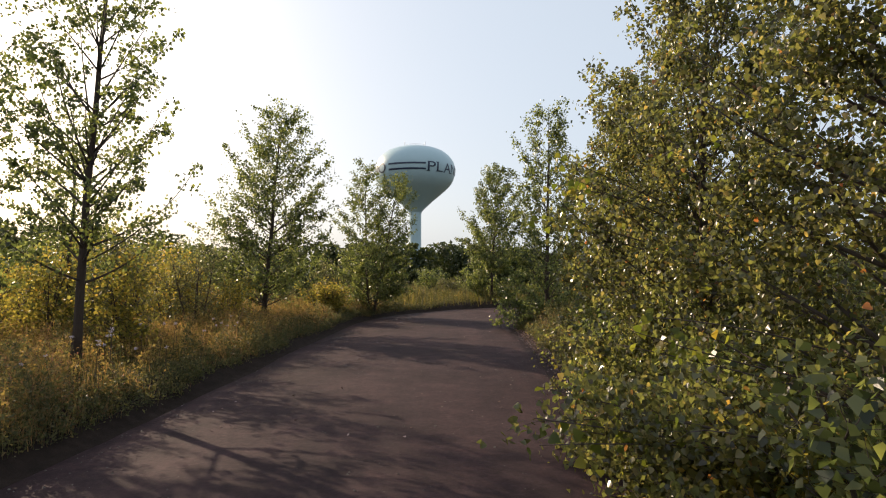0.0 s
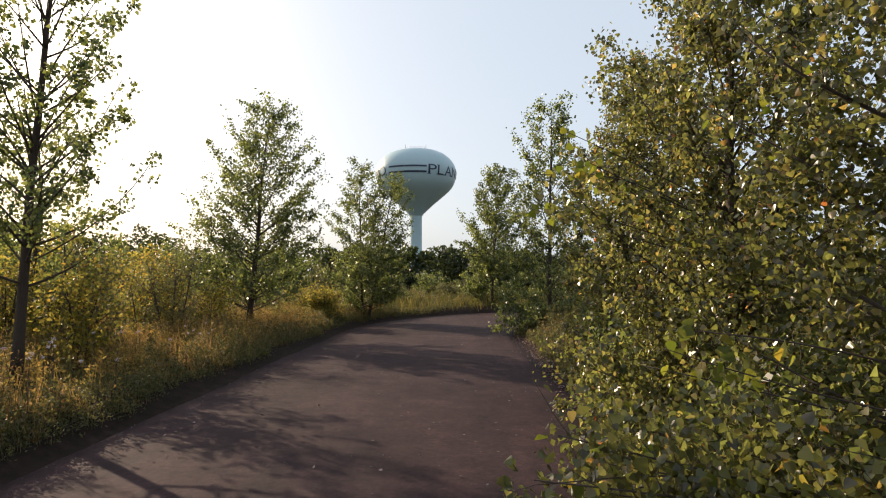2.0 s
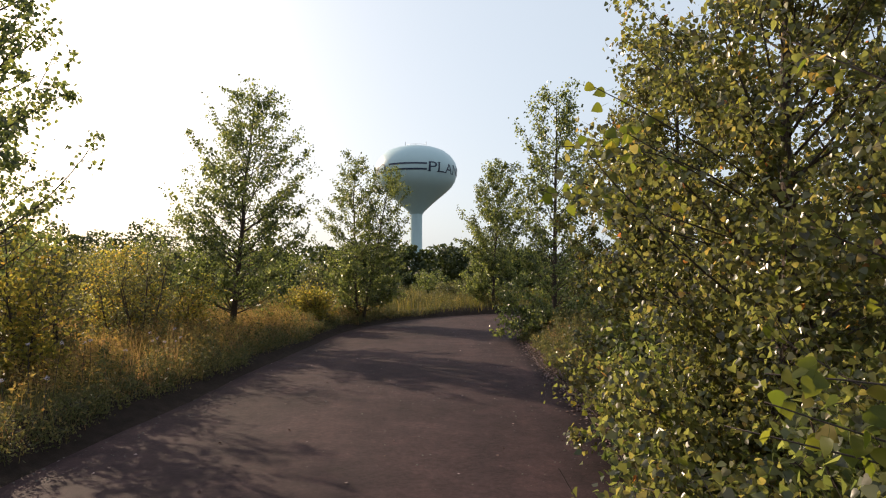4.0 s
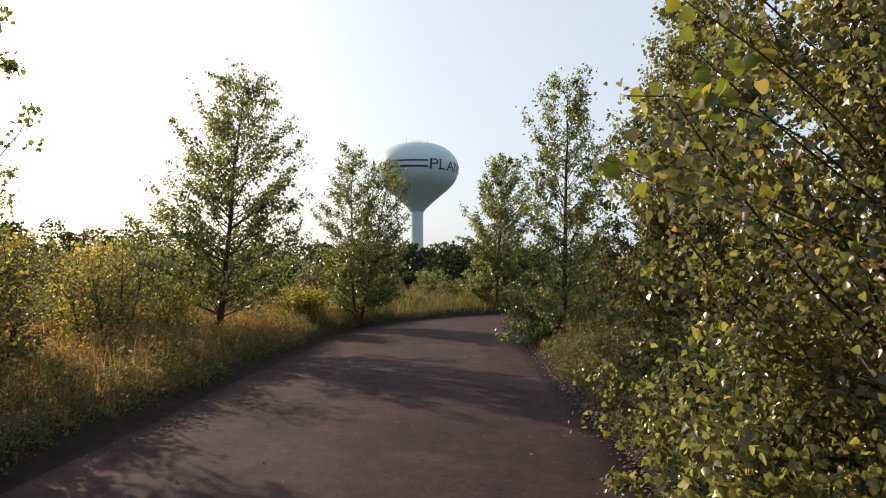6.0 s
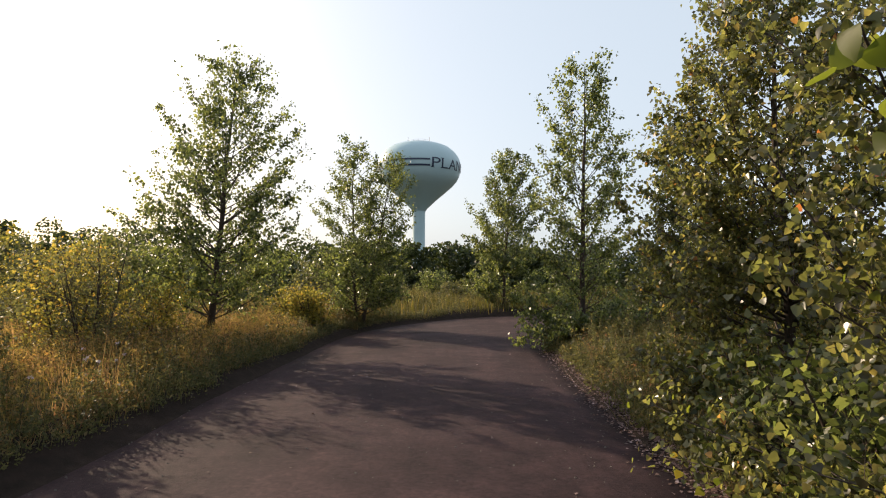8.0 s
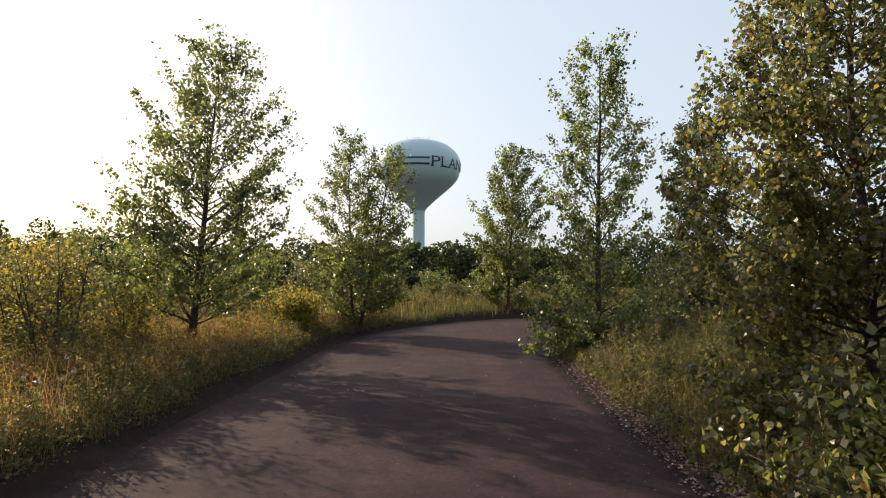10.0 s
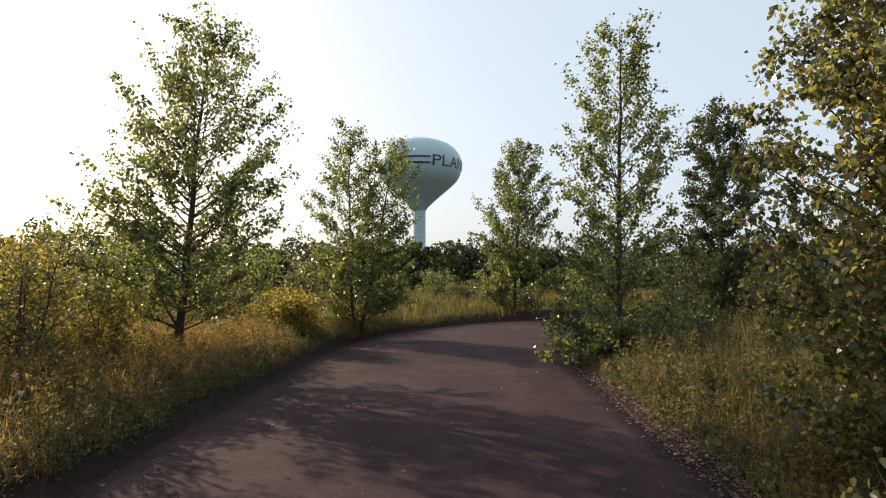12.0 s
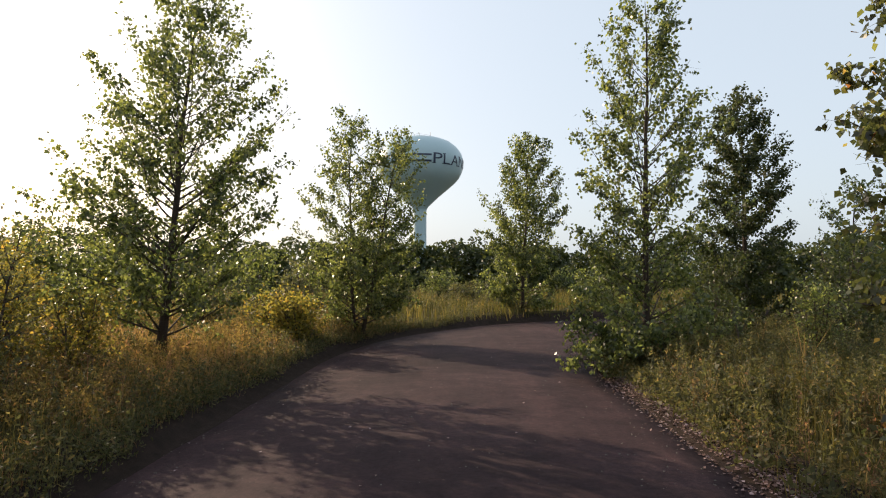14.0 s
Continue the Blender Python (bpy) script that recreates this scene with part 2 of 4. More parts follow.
def glide(points, step=0.5):
    """A smooth line through the points, at even steps."""
    pts = [Vector(p) for p in points]
    out = []
    for i in range(len(pts) - 1):
        a, b, c, d = pts[max(i - 1, 0)], pts[i], pts[i + 1], pts[min(i + 2, len(pts) - 1)]
        k = max(2, int((c - b).length / step))
        for j in range(k):
            t = j / k
            out.append(0.5 * ((2 * b) + (c - a) * t + (2 * a - 5 * b + 4 * c - d) * t * t + (3 * b - a - 3 * c + d) * t ** 3))
    out.append(pts[-1])
    return out


LINE = glide(CENTRE)
LINE_XY = np.array([tuple(p) for p in LINE])
LINE_DIR = np.gradient(LINE_XY, axis=0)
LINE_DIR /= np.linalg.norm(LINE_DIR, axis=1)[:, None]
LINE_RIGHT = np.stack([LINE_DIR[:, 1], -LINE_DIR[:, 0]], axis=1)


def road_offset(xy):
    """Signed distance of points from the middle of the road: right is plus."""
    xy = np.asarray(xy, dtype=float)
    out = np.empty(len(xy))
    for i in range(0, len(xy), 20000):
        d = xy[i:i + 20000, None, :] - LINE_XY[None]
        k = (d ** 2).sum(2).argmin(1)
        dd = d[np.arange(len(k)), k]
        s = (dd * LINE_RIGHT[k]).sum(1)
        out[i:i + 20000] = np.where(s < 0, -1, 1) * np.linalg.norm(dd, axis=1)
    return out


def waves(xy):
    x, y = xy[:, 0], xy[:, 1]
    return (np.sin(x * 0.9 + 1.3 * np.sin(y * 0.37)) + np.sin(y * 0.71 + 1.7 * np.sin(x * 0.43 + 2)) + np.sin((x + y) * 0.29 + 1)) / 3


def ground_height(xy):
    xy = np.asarray(xy, dtype=float)
    d = np.abs(road_offset(xy)) - HALF
    bank = np.clip((d + 0.1) / 0.9, 0, 1)
    rise = np.where(road_offset(xy) < 0, 0.34, 0.16)
    return np.where(d < -0.05, -0.12, 0.02 + rise * bank ** 0.7 + 0.07 * bank * waves(xy))


def spaced(lo, hi, fine, far):
    mid = list(np.arange(lo, hi + 1e-6, fine))
    out, step = [], fine
    while (out[-1] if out else hi) < far:
        step *= 1.35
        out.append((out[-1] if out else hi) + step)
    before, step = [], fine
    while (before[-1] if before else lo) > -far:
        step *= 1.35
        before.append((before[-1] if before else lo) - step)
    return np.array(before[::-1] + mid + out)


gx, gy = spaced(-22, 22, 0.4, 1800), spaced(-8, 50, 0.4, 1800)
GX, GY = np.meshgrid(gx, gy)
gxy = np.stack([GX.ravel(), GY.ravel()], 1)
gz = ground_height(gxy) - 0.14 * (np.abs(road_offset(gxy)) < HALF + 0.42)
idx = np.arange(len(gxy)).reshape(GX.shape)
gq = np.stack([idx[:-1, :-1], idx[:-1, 1:], idx[1:, 1:], idx[1:, :-1]], -1).reshape(-1, 4)
tagged(new("ground", quads_mesh("ground", np.column_stack([gxy, gz]), gq, SOIL)),
       "dry meadow ground under tall grass beside the road", "ground", kind="structure")

# road: a strip with a slight camber and a worn edge
rv, rf = [], []
CROSS = [-1.0, -0.992, -0.8, -0.55, -0.3, 0.0, 0.3, 0.55, 0.8, 0.992, 1.0]
for i, (p, r) in enumerate(zip(LINE_XY, LINE_RIGHT)):
    for c in CROSS:
        wob = 0.045 * math.sin(i * 0.83) + 0.03 * math.sin(i * 2.1 + 1) if abs(c) > 0.9 else 0
        x, y = p + r * (c * HALF + (wob if c > 0 else 0.3 * wob))
        z = 0.05 * (1 - c * c) if abs(c) < 1 else -0.1
        rv.append((x, y, z))
for i in range(len(LINE_XY) - 1):
    for k in range(len(CROSS) - 1):
        a = i * len(CROSS) + k
        rf.append((a, a + 1, a + 1 + len(CROSS), a + len(CROSS)))
tagged(new("road", mesh_of("road", rv, rf, ASPHALT, True)), "worn reddish brown asphalt road bending past trees", "road", kind="structure")


# ---- trees ----
def arch(rng, start, tip, sag=0.0, steps=7):
    """The points of one limb that leaves its stem outward and turns upward to its tip."""
    a, c = Vector(start), Vector(tip)
    b = a.lerp(c, 0.55) + Vector((0, 0, (a.z - c.z) * 0.13 + sag))
    wob = Vector(rng.normal(size=3) * 0.06 * (c - a).length)
    return [a * (1 - t) ** 2 + (b + wob) * 2 * t * (1 - t) + c * t * t for t in np.linspace(0, 1, steps + 1)]


def between(pts, t):
    k = min(int(t * (len(pts) - 1)), len(pts) - 2)
    return pts[k].lerp(pts[k + 1], t * (len(pts) - 1) - k)


def spread_along(rng, pts, t0, t1, count, clump):
    """Leaf places strewn round a line of points."""
    arr = np.array([tuple(p) for p in pts])
    t = (t0 + (t1 - t0) * rng.random(count)) * (len(arr) - 1)
    out = np.stack([np.interp(t, np.arange(len(arr)), arr[:, k]) for k in range(3)], 1)
    return out + rng.normal(size=(count, 3)) * clump


def sprays(rng, pts, many, per_twig, twig, clump, bare=0.2):
    """Twigs of one limb, as lines (many, 4, 3), and the leaf places along them."""
    arr = np.array([tuple(p) for p in pts])
    t = np.minimum(0.99, bare + (1 - bare) * (np.arange(many) + rng.random(many)) / many)
    p = np.stack([np.interp(t * (len(arr) - 1), np.arange(len(arr)), arr[:, k]) for k in range(3)], 1)
    way = arr[-1] - arr[0]
    heading = math.atan2(way[1], way[0])
    h = heading + rng.choice([-1, 1], many) * (0.3 + 1.0 * rng.random(many))
    a = -0.25 + 1.25 * rng.random(many)
    step = twig * (0.6 + 0.8 * rng.random(many)) * (1.2 - 0.55 * t) / 3
    lines = [p]
    for k in range(3):
        h = h + rng.normal(size=many) * 0.22
        a = a + 0.05 + rng.normal(size=many) * 0.14
        p = p + step[:, None] * np.stack([np.cos(h) * np.cos(a), np.sin(h) * np.cos(a), np.sin(a)], 1)
        lines.append(p)
    lines = np.stack(lines, 1)
    weight = 0.04 + rng.random(many) ** 2
    who = rng.choice(many, int(many * per_twig * (0.6 + 0.8 * rng.random())), p=weight / weight.sum())
    u = 3 * (1 - rng.random(len(who)) ** 1.4 * 0.85)
    k = np.minimum(u.astype(int), 2)
    w = (u - k)[:, None]
    spots = lines[who, k] * (1 - w) + lines[who, k + 1] * w + rng.normal(size=(len(who), 3)) * clump * (0.6 + 0.8 * rng.random(many))[who, None]
    return lines, spots


def twig_mesh(lines, r):
    """Three-sided tubes along many lines (n, 4, 3)."""
    n = len(lines)
    way = lines[:, -1] - lines[:, 0]
    way /= np.linalg.norm(way, axis=1)[:, None] + 1e-9
    s1 = np.cross(way, [0.3, 0.2, 0.93])
    s1 /= np.linalg.norm(s1, axis=1)[:, None] + 1e-9
    s2 = np.cross(way, s1)
    rings = []
    lines = lines[:, (0, 1, 3)]
    for k in range(3):
        rr = r * (1 - 0.35 * k)
        for a in (0, 2.094, 4.189):
            rings.append(lines[:, k] + rr * (math.cos(a) * s1 + math.sin(a) * s2))
    v = np.stack(rings, 1).reshape(-1, 3)
    q = np.array([(3 * k + e, 3 * k + (e + 1) % 3, 3 * k + 3 + (e + 1) % 3, 3 * k + 3 + e) for k in range(2) for e in range(3)])
    return quads_mesh("twigs", v, (q[None] + 9 * np.arange(n)[:, None, None]).reshape(-1, 4), TWIG)


def lone_leaf(seed):
    """One broad, pointed leaf on its stalk, cupped and slightly wavy, one unit long."""
    rng = np.random.default_rng(seed)
    rows = [(0.0, 0.0), (0.04, 0.3), (0.16, 0.46), (0.36, 0.44), (0.6, 0.31), (0.82, 0.13), (1.0, 0.0)]
    v, f = [], []
    for k, (y, w) in enumerate(rows):
        cup, wave = 0.1 + 0.1 * rng.random(), rng.normal() * 0.025
        v += [(-w, y, cup * w + wave), (0, y, 0.08 * math.sin(3 * y)), (w, y, cup * w - wave)]
    for k in range(len(rows) - 1):
        a = 3 * k
        f += [(a, a + 1, a + 4, a + 3), (a + 1, a + 2, a + 5, a + 4)]
    tube(v, f, [(0, -0.6, 0.1), (0, -0.3, 0.02), (0, 0.02, 0.0)], [0.012, 0.012, 0.012], 3)
    return mesh_of("leaf", v, f, LEAF_SINGLE, True)


LONE_LEAVES = [lone_leaf(k) for k in range(4)]


def egg(u):
    """Widest at a third of the height, narrowing to a rounded top."""
    return math.sqrt(max(0.03, 1 - ((u - 0.3) / (0.34 if u < 0.3 else 0.71)) ** 2 * (0.35 if u < 0.3 else 1.0)))


def column(u):
    return 0.42 * (1 - u) ** 0.6 + 0.3 * (1 - u ** 3) + 0.26


def hedge(u):
    return 0.75 + 0.25 * (1 - u)


def tree(name, label, place, height, reach, seed, limbs=40, twigs=12, per_twig=10, size=0.09, low=0.12, trunk_r=0.09,
         material=None, shape=egg, lean=(0, 0), rise=0.85, category="tree", stems=None, droop=0.7, clump=0.06, twig=0.5,
         sides=8, reaching=(), slim=1.0, joined=False, loners=0, fine=False, sprigs=()):
    """A young tree: a tapered leader or several stems, limbs that rise to the outline of the crown, twigs on the limbs, leaves along the twigs.
    shape gives the outline by height; reaching: tips of limbs of their own, in the world; sprigs: tips of thin shoots with a few broad leaves."""
    rng = np.random.default_rng(seed)
    x, y = place
    z = float(ground_height([(x, y)])[0]) - 0.05
    ob = tagged(new(name), label, category)
    ob.location = (x, y, z)
    spots, lines, jv, jf = [], [], [], []

    def limb(pts, r0, many, bare=0.2):
        v, f = (jv, jf) if joined else ([], [])
        tube(v, f, pts, [r0 * (1 - 0.85 * k / (len(pts) - 1)) + 0.002 for k in range(len(pts))], 4 if joined else 5)
        ln, sp = sprays(rng, pts, many, per_twig, twig, clump, bare)
        lines.append(ln)
        spots.append(sp)
        spots.append(spread_along(rng, pts, 0.55, 1.0, int(per_twig), clump))
        if not joined:
            child("limb", mesh_of("limb", v, f, TWIG, True), ob)

    for sx, sy, slean, sh in (stems or [(0, 0, lean, 1.0)]):
        hgt = height * sh
        wob = np.cumsum(rng.normal(size=(12, 2)) * 0.006 * hgt, axis=0)
        line = [Vector((sx + slean[0] * u + wob[k][0] * u, sy + slean[1] * u + wob[k][1] * u, hgt * 0.97 * u)) for k, u in enumerate(np.linspace(0, 1, 12))]
        v, f = [], []
        tube(v, f, line, [trunk_r * (sh ** 0.5) * (1 - u) ** 0.9 * (1.35 if u == 0 else 1) + 0.006 for u in np.linspace(0, 1, 12)], sides)
        child("stem" if joined else "trunk", mesh_of("trunk", v, f, BARK, True), ob)
        heading = rng.random() * 6.28
        count = max(4, int(limbs * sh))
        for i in range(count):
            u = (i + rng.random()) / count
            zt = hgt * (low + (0.99 - low) * u)
            heading += 2.4 + rng.normal() * 0.35
            r = reach * shape(u) * (0.55 + 0.53 * rng.random())
            a = rise * (0.55 + 0.5 * u) + rng.normal() * 0.1
            zs = max(zt - r * math.tan(a), hgt * low * 0.45 + 0.08 * rng.random())
            base = between(line, min(0.96, zs / hgt))
            axis = between(line, min(0.99, zt / hgt))
            tip = Vector((axis.x + r * math.cos(heading), axis.y + r * math.sin(heading), zt))
            pts = arch(rng, base, tip, 0.0, 4 if joined else 7)
            limb(pts, min(0.3 * trunk_r * (1 - u) + 0.006, 0.022), max(3, int(twigs * min(1.4, 0.35 + 0.75 * r / reach))))
        spots.append(spread_along(rng, line, 0.88, 1.0, int(per_twig * 4), clump * 1.4))
    hang = []
    for end in reaching:
        e = Vector(end) - Vector((x, y, z))
        b = Vector((lean[0] * 0.4, lean[1] * 0.4, max(0.4, e.z * 0.62 - 0.3)))
        pts = arch(rng, b, e, 0.15, 8)
        limb(pts, 0.013, max(8, int(twigs * 0.9)), 0.3)
        hang.append(spread_along(rng, pts, 0.6, 1.0, loners, 0.13))
    for p in (np.concatenate(hang) if loners else []):
        one = child("leaf", LONE_LEAVES[int(rng.integers(len(LONE_LEAVES)))], ob)
        one.location = p
        one.rotation_euler = (rng.normal() * 0.7 - 1.2, rng.normal() * 0.7, rng.random() * 6.283)
        one.scale = [0.06 + 0.035 * rng.random()] * 3
    for end in sprigs:
        e = Vector(end) - Vector((x, y, z))
        pts = arch(rng, Vector((0, 0, max(0.4, e.z - 0.5))), e, 0.1, 9)
        v, f = [], []
        tube(v, f, pts, [0.009 * (1 - 0.8 * k / 9) + 0.0015 for k in range(10)], 5)
        child("shoot", mesh_of("shoot", v, f, TWIG, True), ob)
        for p in spread_along(rng, pts, 0.68, 1.0, 11, 0.06):
            one = child("leaf", LONE_LEAVES[int(rng.integers(len(LONE_LEAVES)))], ob)
            one.location = p
            one.rotation_euler = (rng.normal() * 0.5 - 1.3, rng.normal() * 0.6, rng.random() * 6.283)
            one.scale = [0.075 + 0.025 * rng.random()] * 3
    if joined:
        child("branch_work", mesh_of("branch_work", jv, jf, TWIG, True), ob, "", "stuff")
    child("twig_work", twig_mesh(np.concatenate(lines), 0.004), ob, "", "stuff")
    places = np.concatenate(spots)
    places = places[places[:, 2] > 0.1]
    child("crown", leaves_mesh("crown", rng, places, size, material or LEAF, droop=droop, slim=slim, fine=fine), ob, "", "stuff")
    return ob


KIND = "cottonwood_tree"
# along the far and left verge
tree(KIND, "tall sparse cottonwood with a bare lower trunk in dry grass", (-6.35, 10.4), 9.2, 1.5, 11, 60, 11, 16, 0.07, 0.24, 0.078, LEAF_GREEN, column, (0.3, 0), 0.95, twig=0.42,
     reaching=[(-4.4, 10.6, 4.0), (-4.6, 10.2, 6.2), (-4.9, 10.5, 5.2), (-7.4, 10.5, 6.3)])
tree(KIND, "tall cottonwood standing back in the dry meadow", (-9.6, 11.7), 8.4, 1.5, 21, 44, 11, 13, 0.08, 0.16, 0.085, LEAF_GREEN, egg)
# this thin tree is added so that its shadow falls on the left lane
tree(KIND, "thin cottonwood added in the meadow to shade the road", (-10.2, 16.4), 6.4, 1.2, 22, 30, 10, 13, 0.08, 0.12, 0.07, LEAF_GREEN, egg)
tree(KIND, "broad egg-shaped cottonwood on the grassy verge", (-6.6, 22.0), 8.2, 2.2, 12, 96, 15, 15, 0.084, 0.16, 0.1, LEAF_GREEN, egg, (0.6, 0), 0.8, clump=0.07, twig=0.55,
     reaching=[(-3.9, 22.2, 4.7), (-4.1, 21.4, 3.6), (-4.0, 22.4, 5.9), (-9.4, 21.8, 3.4), (-8.6, 22.4, 4.3), (-9.2, 21.2, 2.9), (-8.8, 20.9, 3.8), (-8.4, 21.3, 2.6), (-8.2, 22.0, 5.1), (-8.2, 21.0, 4.6), (-8.0, 20.8, 3.2), (-8.6, 21.8, 4.0)])
tree(KIND, "twin-stemmed young cottonwood at the road's edge", (-3.6, 29.0), 7.4, 1.7, 13, 56, 14, 16, 0.085, 0.1, 0.06, LEAF_GREEN, egg, clump=0.07,
     stems=[(0, 0, (-0.5, 0), 1.0), (0.25, 0.1, (1.15, 0.2), 0.93)], reaching=[(-5.7, 29.6, 3.9), (-5.4, 29.2, 2.4), (-1.7, 29.6, 3.2), (-1.6, 29.2, 1.4)])
tree(KIND, "young cottonwood beyond the road's bend", (3.2, 39.6), 9.1, 2.1, 14, 74, 16, 22, 0.105, 0.05, 0.08, LEAF_GREEN, egg, (0.3, 0), clump=0.09, twig=0.6,
     reaching=[(1.1, 39.4, 6.3), (1.3, 39.4, 4.4), (4.8, 39.2, 7.4), (5.4, 39.4, 5.6), (1.0, 39.0, 1.6), (5.2, 39.0, 2.2)])
# right verge
tree(KIND, "slender cottonwood with an open pointed crown", (4.1, 23.5), 8.9, 1.8, 25, 74, 14, 16, 0.085, 0.06, 0.09, LEAF_GREEN, column, (-0.15, 0), 0.9, clump=0.07,
     reaching=[(1.8, 22.0, 0.3), (2.1, 21.6, 0.5), (2.5, 21.4, 0.35), (2.9, 21.3, 0.7), (2.2, 22.9, 0.9), (3.0, 22.3, 1.0), (3.4, 21.6, 1.1), (1.95, 22.4, 0.45), (2.3, 22.6, 0.5), (2.6, 23.4, 1.0), (2.9, 22.2, 1.5), (5.9, 22.8, 1.1), (3.3, 21.9, 0.6), (2.5, 22.9, 1.9), (4.6, 21.7, 1.3),
               (2.75, 23.4, 7.6), (2.5, 23.6, 5.7), (2.7, 23.0, 4.6), (5.9, 23.4, 6.1), (2.5, 23.2, 3.2), (6.2, 23.2, 4.0)])
tree(KIND, "dense dark cottonwood behind the verge", (10.4, 31.6), 9.0, 1.65, 16, 74, 15, 26, 0.098, 0.04, 0.1, LEAF_DARK, egg, clump=0.08, twig=0.6)
tree(KIND, "leafy cottonwood beside the road", (4.8, 13.8), 6.7, 2.0, 17, 110, 17, 26, 0.066, 0.05, 0.08, LEAF, egg, rise=0.7,
     reaching=[(3.3, 13.4, 4.2), (3.6, 13.7, 5.2), (3.9, 13.9, 6.0), (3.1, 13.2, 3.7), (3.0, 13.0, 1.9), (2.9, 13.6, 0.9), (2.5, 13.7, 3.1), (2.75, 13.9, 2.5), (3.5, 14.0, 4.8), (3.1, 13.6, 1.6),
               (3.2, 13.5, 0.6), (3.1, 14.2, 0.9), (3.4, 13.1, 1.2), (3.0, 14.4, 2.0), (3.5, 12.8, 0.6), (3.3, 13.2, 2.4), (3.5, 12.9, 3.2)])
tree(KIND, "dense cottonwood with branches reaching over the road", (3.8, 8.8), 7.8, 1.8, 18, 98, 18, 25, 0.053, 0.04, 0.09, LEAF, egg, clump=0.065,
     reaching=[(1.25, 6.6, 2.95), (1.75, 9.4, 0.35), (1.8, 8.3, 1.2), (1.6, 7.1, 1.2), (1.8, 7.4, 0.9), (1.75, 7.5, 0.6), (1.9, 10.6, 0.6), (2.0, 11.5, 0.9), (2.0, 9.0, 2.2), (1.9, 7.6, 3.2),
               (2.7, 7.6, 3.6), (2.75, 8.0, 4.6), (2.8, 7.4, 2.6), (2.9, 7.8, 5.5), (3.2, 8.4, 6.3)], loners=7, fine=True,
     sprigs=[(0.95, 6.7, 2.72), (1.08, 6.75, 2.85), (1.1, 6.85, 3.05), (1.4, 6.7, 3.2), (1.3, 6.6, 3.4)])
tree(KIND, "dense cottonwood with low branches over the asphalt", (3.6, 4.7), 9.0, 1.65, 19, 100, 18, 29, 0.048, 0.03, 0.1, LEAF, column, clump=0.065,
     reaching=[(0.6, 4.0, 1.15), (0.9, 4.3, 1.0), (1.35, 5.6, 0.5), (1.5, 6.5, 0.8), (1.2, 4.9, 0.6), (1.4, 3.6, 0.7), (1.3, 3.2, 0.5),
               (2.3, 6.2, 2.5), (2.2, 6.0, 3.5), (2.3, 5.8, 4.4), (2.4, 6.6, 1.8), (0.75, 4.2, 1.3), (1.05, 4.4, 1.1), (1.5, 3.5, 1.2)], loners=7, fine=True,
     sprigs=[(1.6, 5.1, 1.62), (1.48, 5.2, 1.5), (1.55, 5.0, 1.75), (0.62, 3.9, 1.0), (0.7, 4.1, 1.1)])
# never in view: added only to shade and tint the light on the right
tree(KIND, "unseen cottonwood added for its shade and reflected light", (4.2, 0.6), 8.5, 2.0, 20, 50, 12, 18, 0.07, 0.06, 0.09, LEAF, column)
tree(KIND, "small light green cottonwood behind the shaded bushes", (12.9, 29.4), 5.4, 1.3, 27, 34, 11, 14, 0.09, 0.1, 0.05, LEAF_GREEN, egg)
# filler trees, mostly unseen, added to block light behind the right verge
for k, (px, py, h) in enumerate([(6.5, 3.6, 8.0), (6.8, 7.2, 8.6), (6.6, 11.2, 7.4)]):
    tree(KIND, "filler cottonwood added to darken the gaps behind the verge", (px, py), h, 2.2, 30 + k, 56, 12, 12, 0.1, 0.04, 0.08, LEAF, column)


def shrub(label, place, height, reach, seed, material, size=0.06, stems=5, per_twig=8, slim=0.85, name="shrub"):
    rng = np.random.default_rng(seed + 500)
    st = [(rng.normal() * 0.12, rng.normal() * 0.12, (math.cos(a) * reach * 0.45, math.sin(a) * reach * 0.45), 0.6 + 0.4 * rng.random())
          for a in np.arange(stems) * 6.283 / stems + rng.random()]
    return tree(name, label, place, height, reach * 0.6, seed, 13, 6, per_twig, size * 1.12, 0.12, 0.022, material, hedge, category="shrub",
                stems=st, clump=0.09, twig=0.35 + 0.06 * height, sides=5, slim=slim, rise=0.8, joined=True, droop=0.4, fine=False)


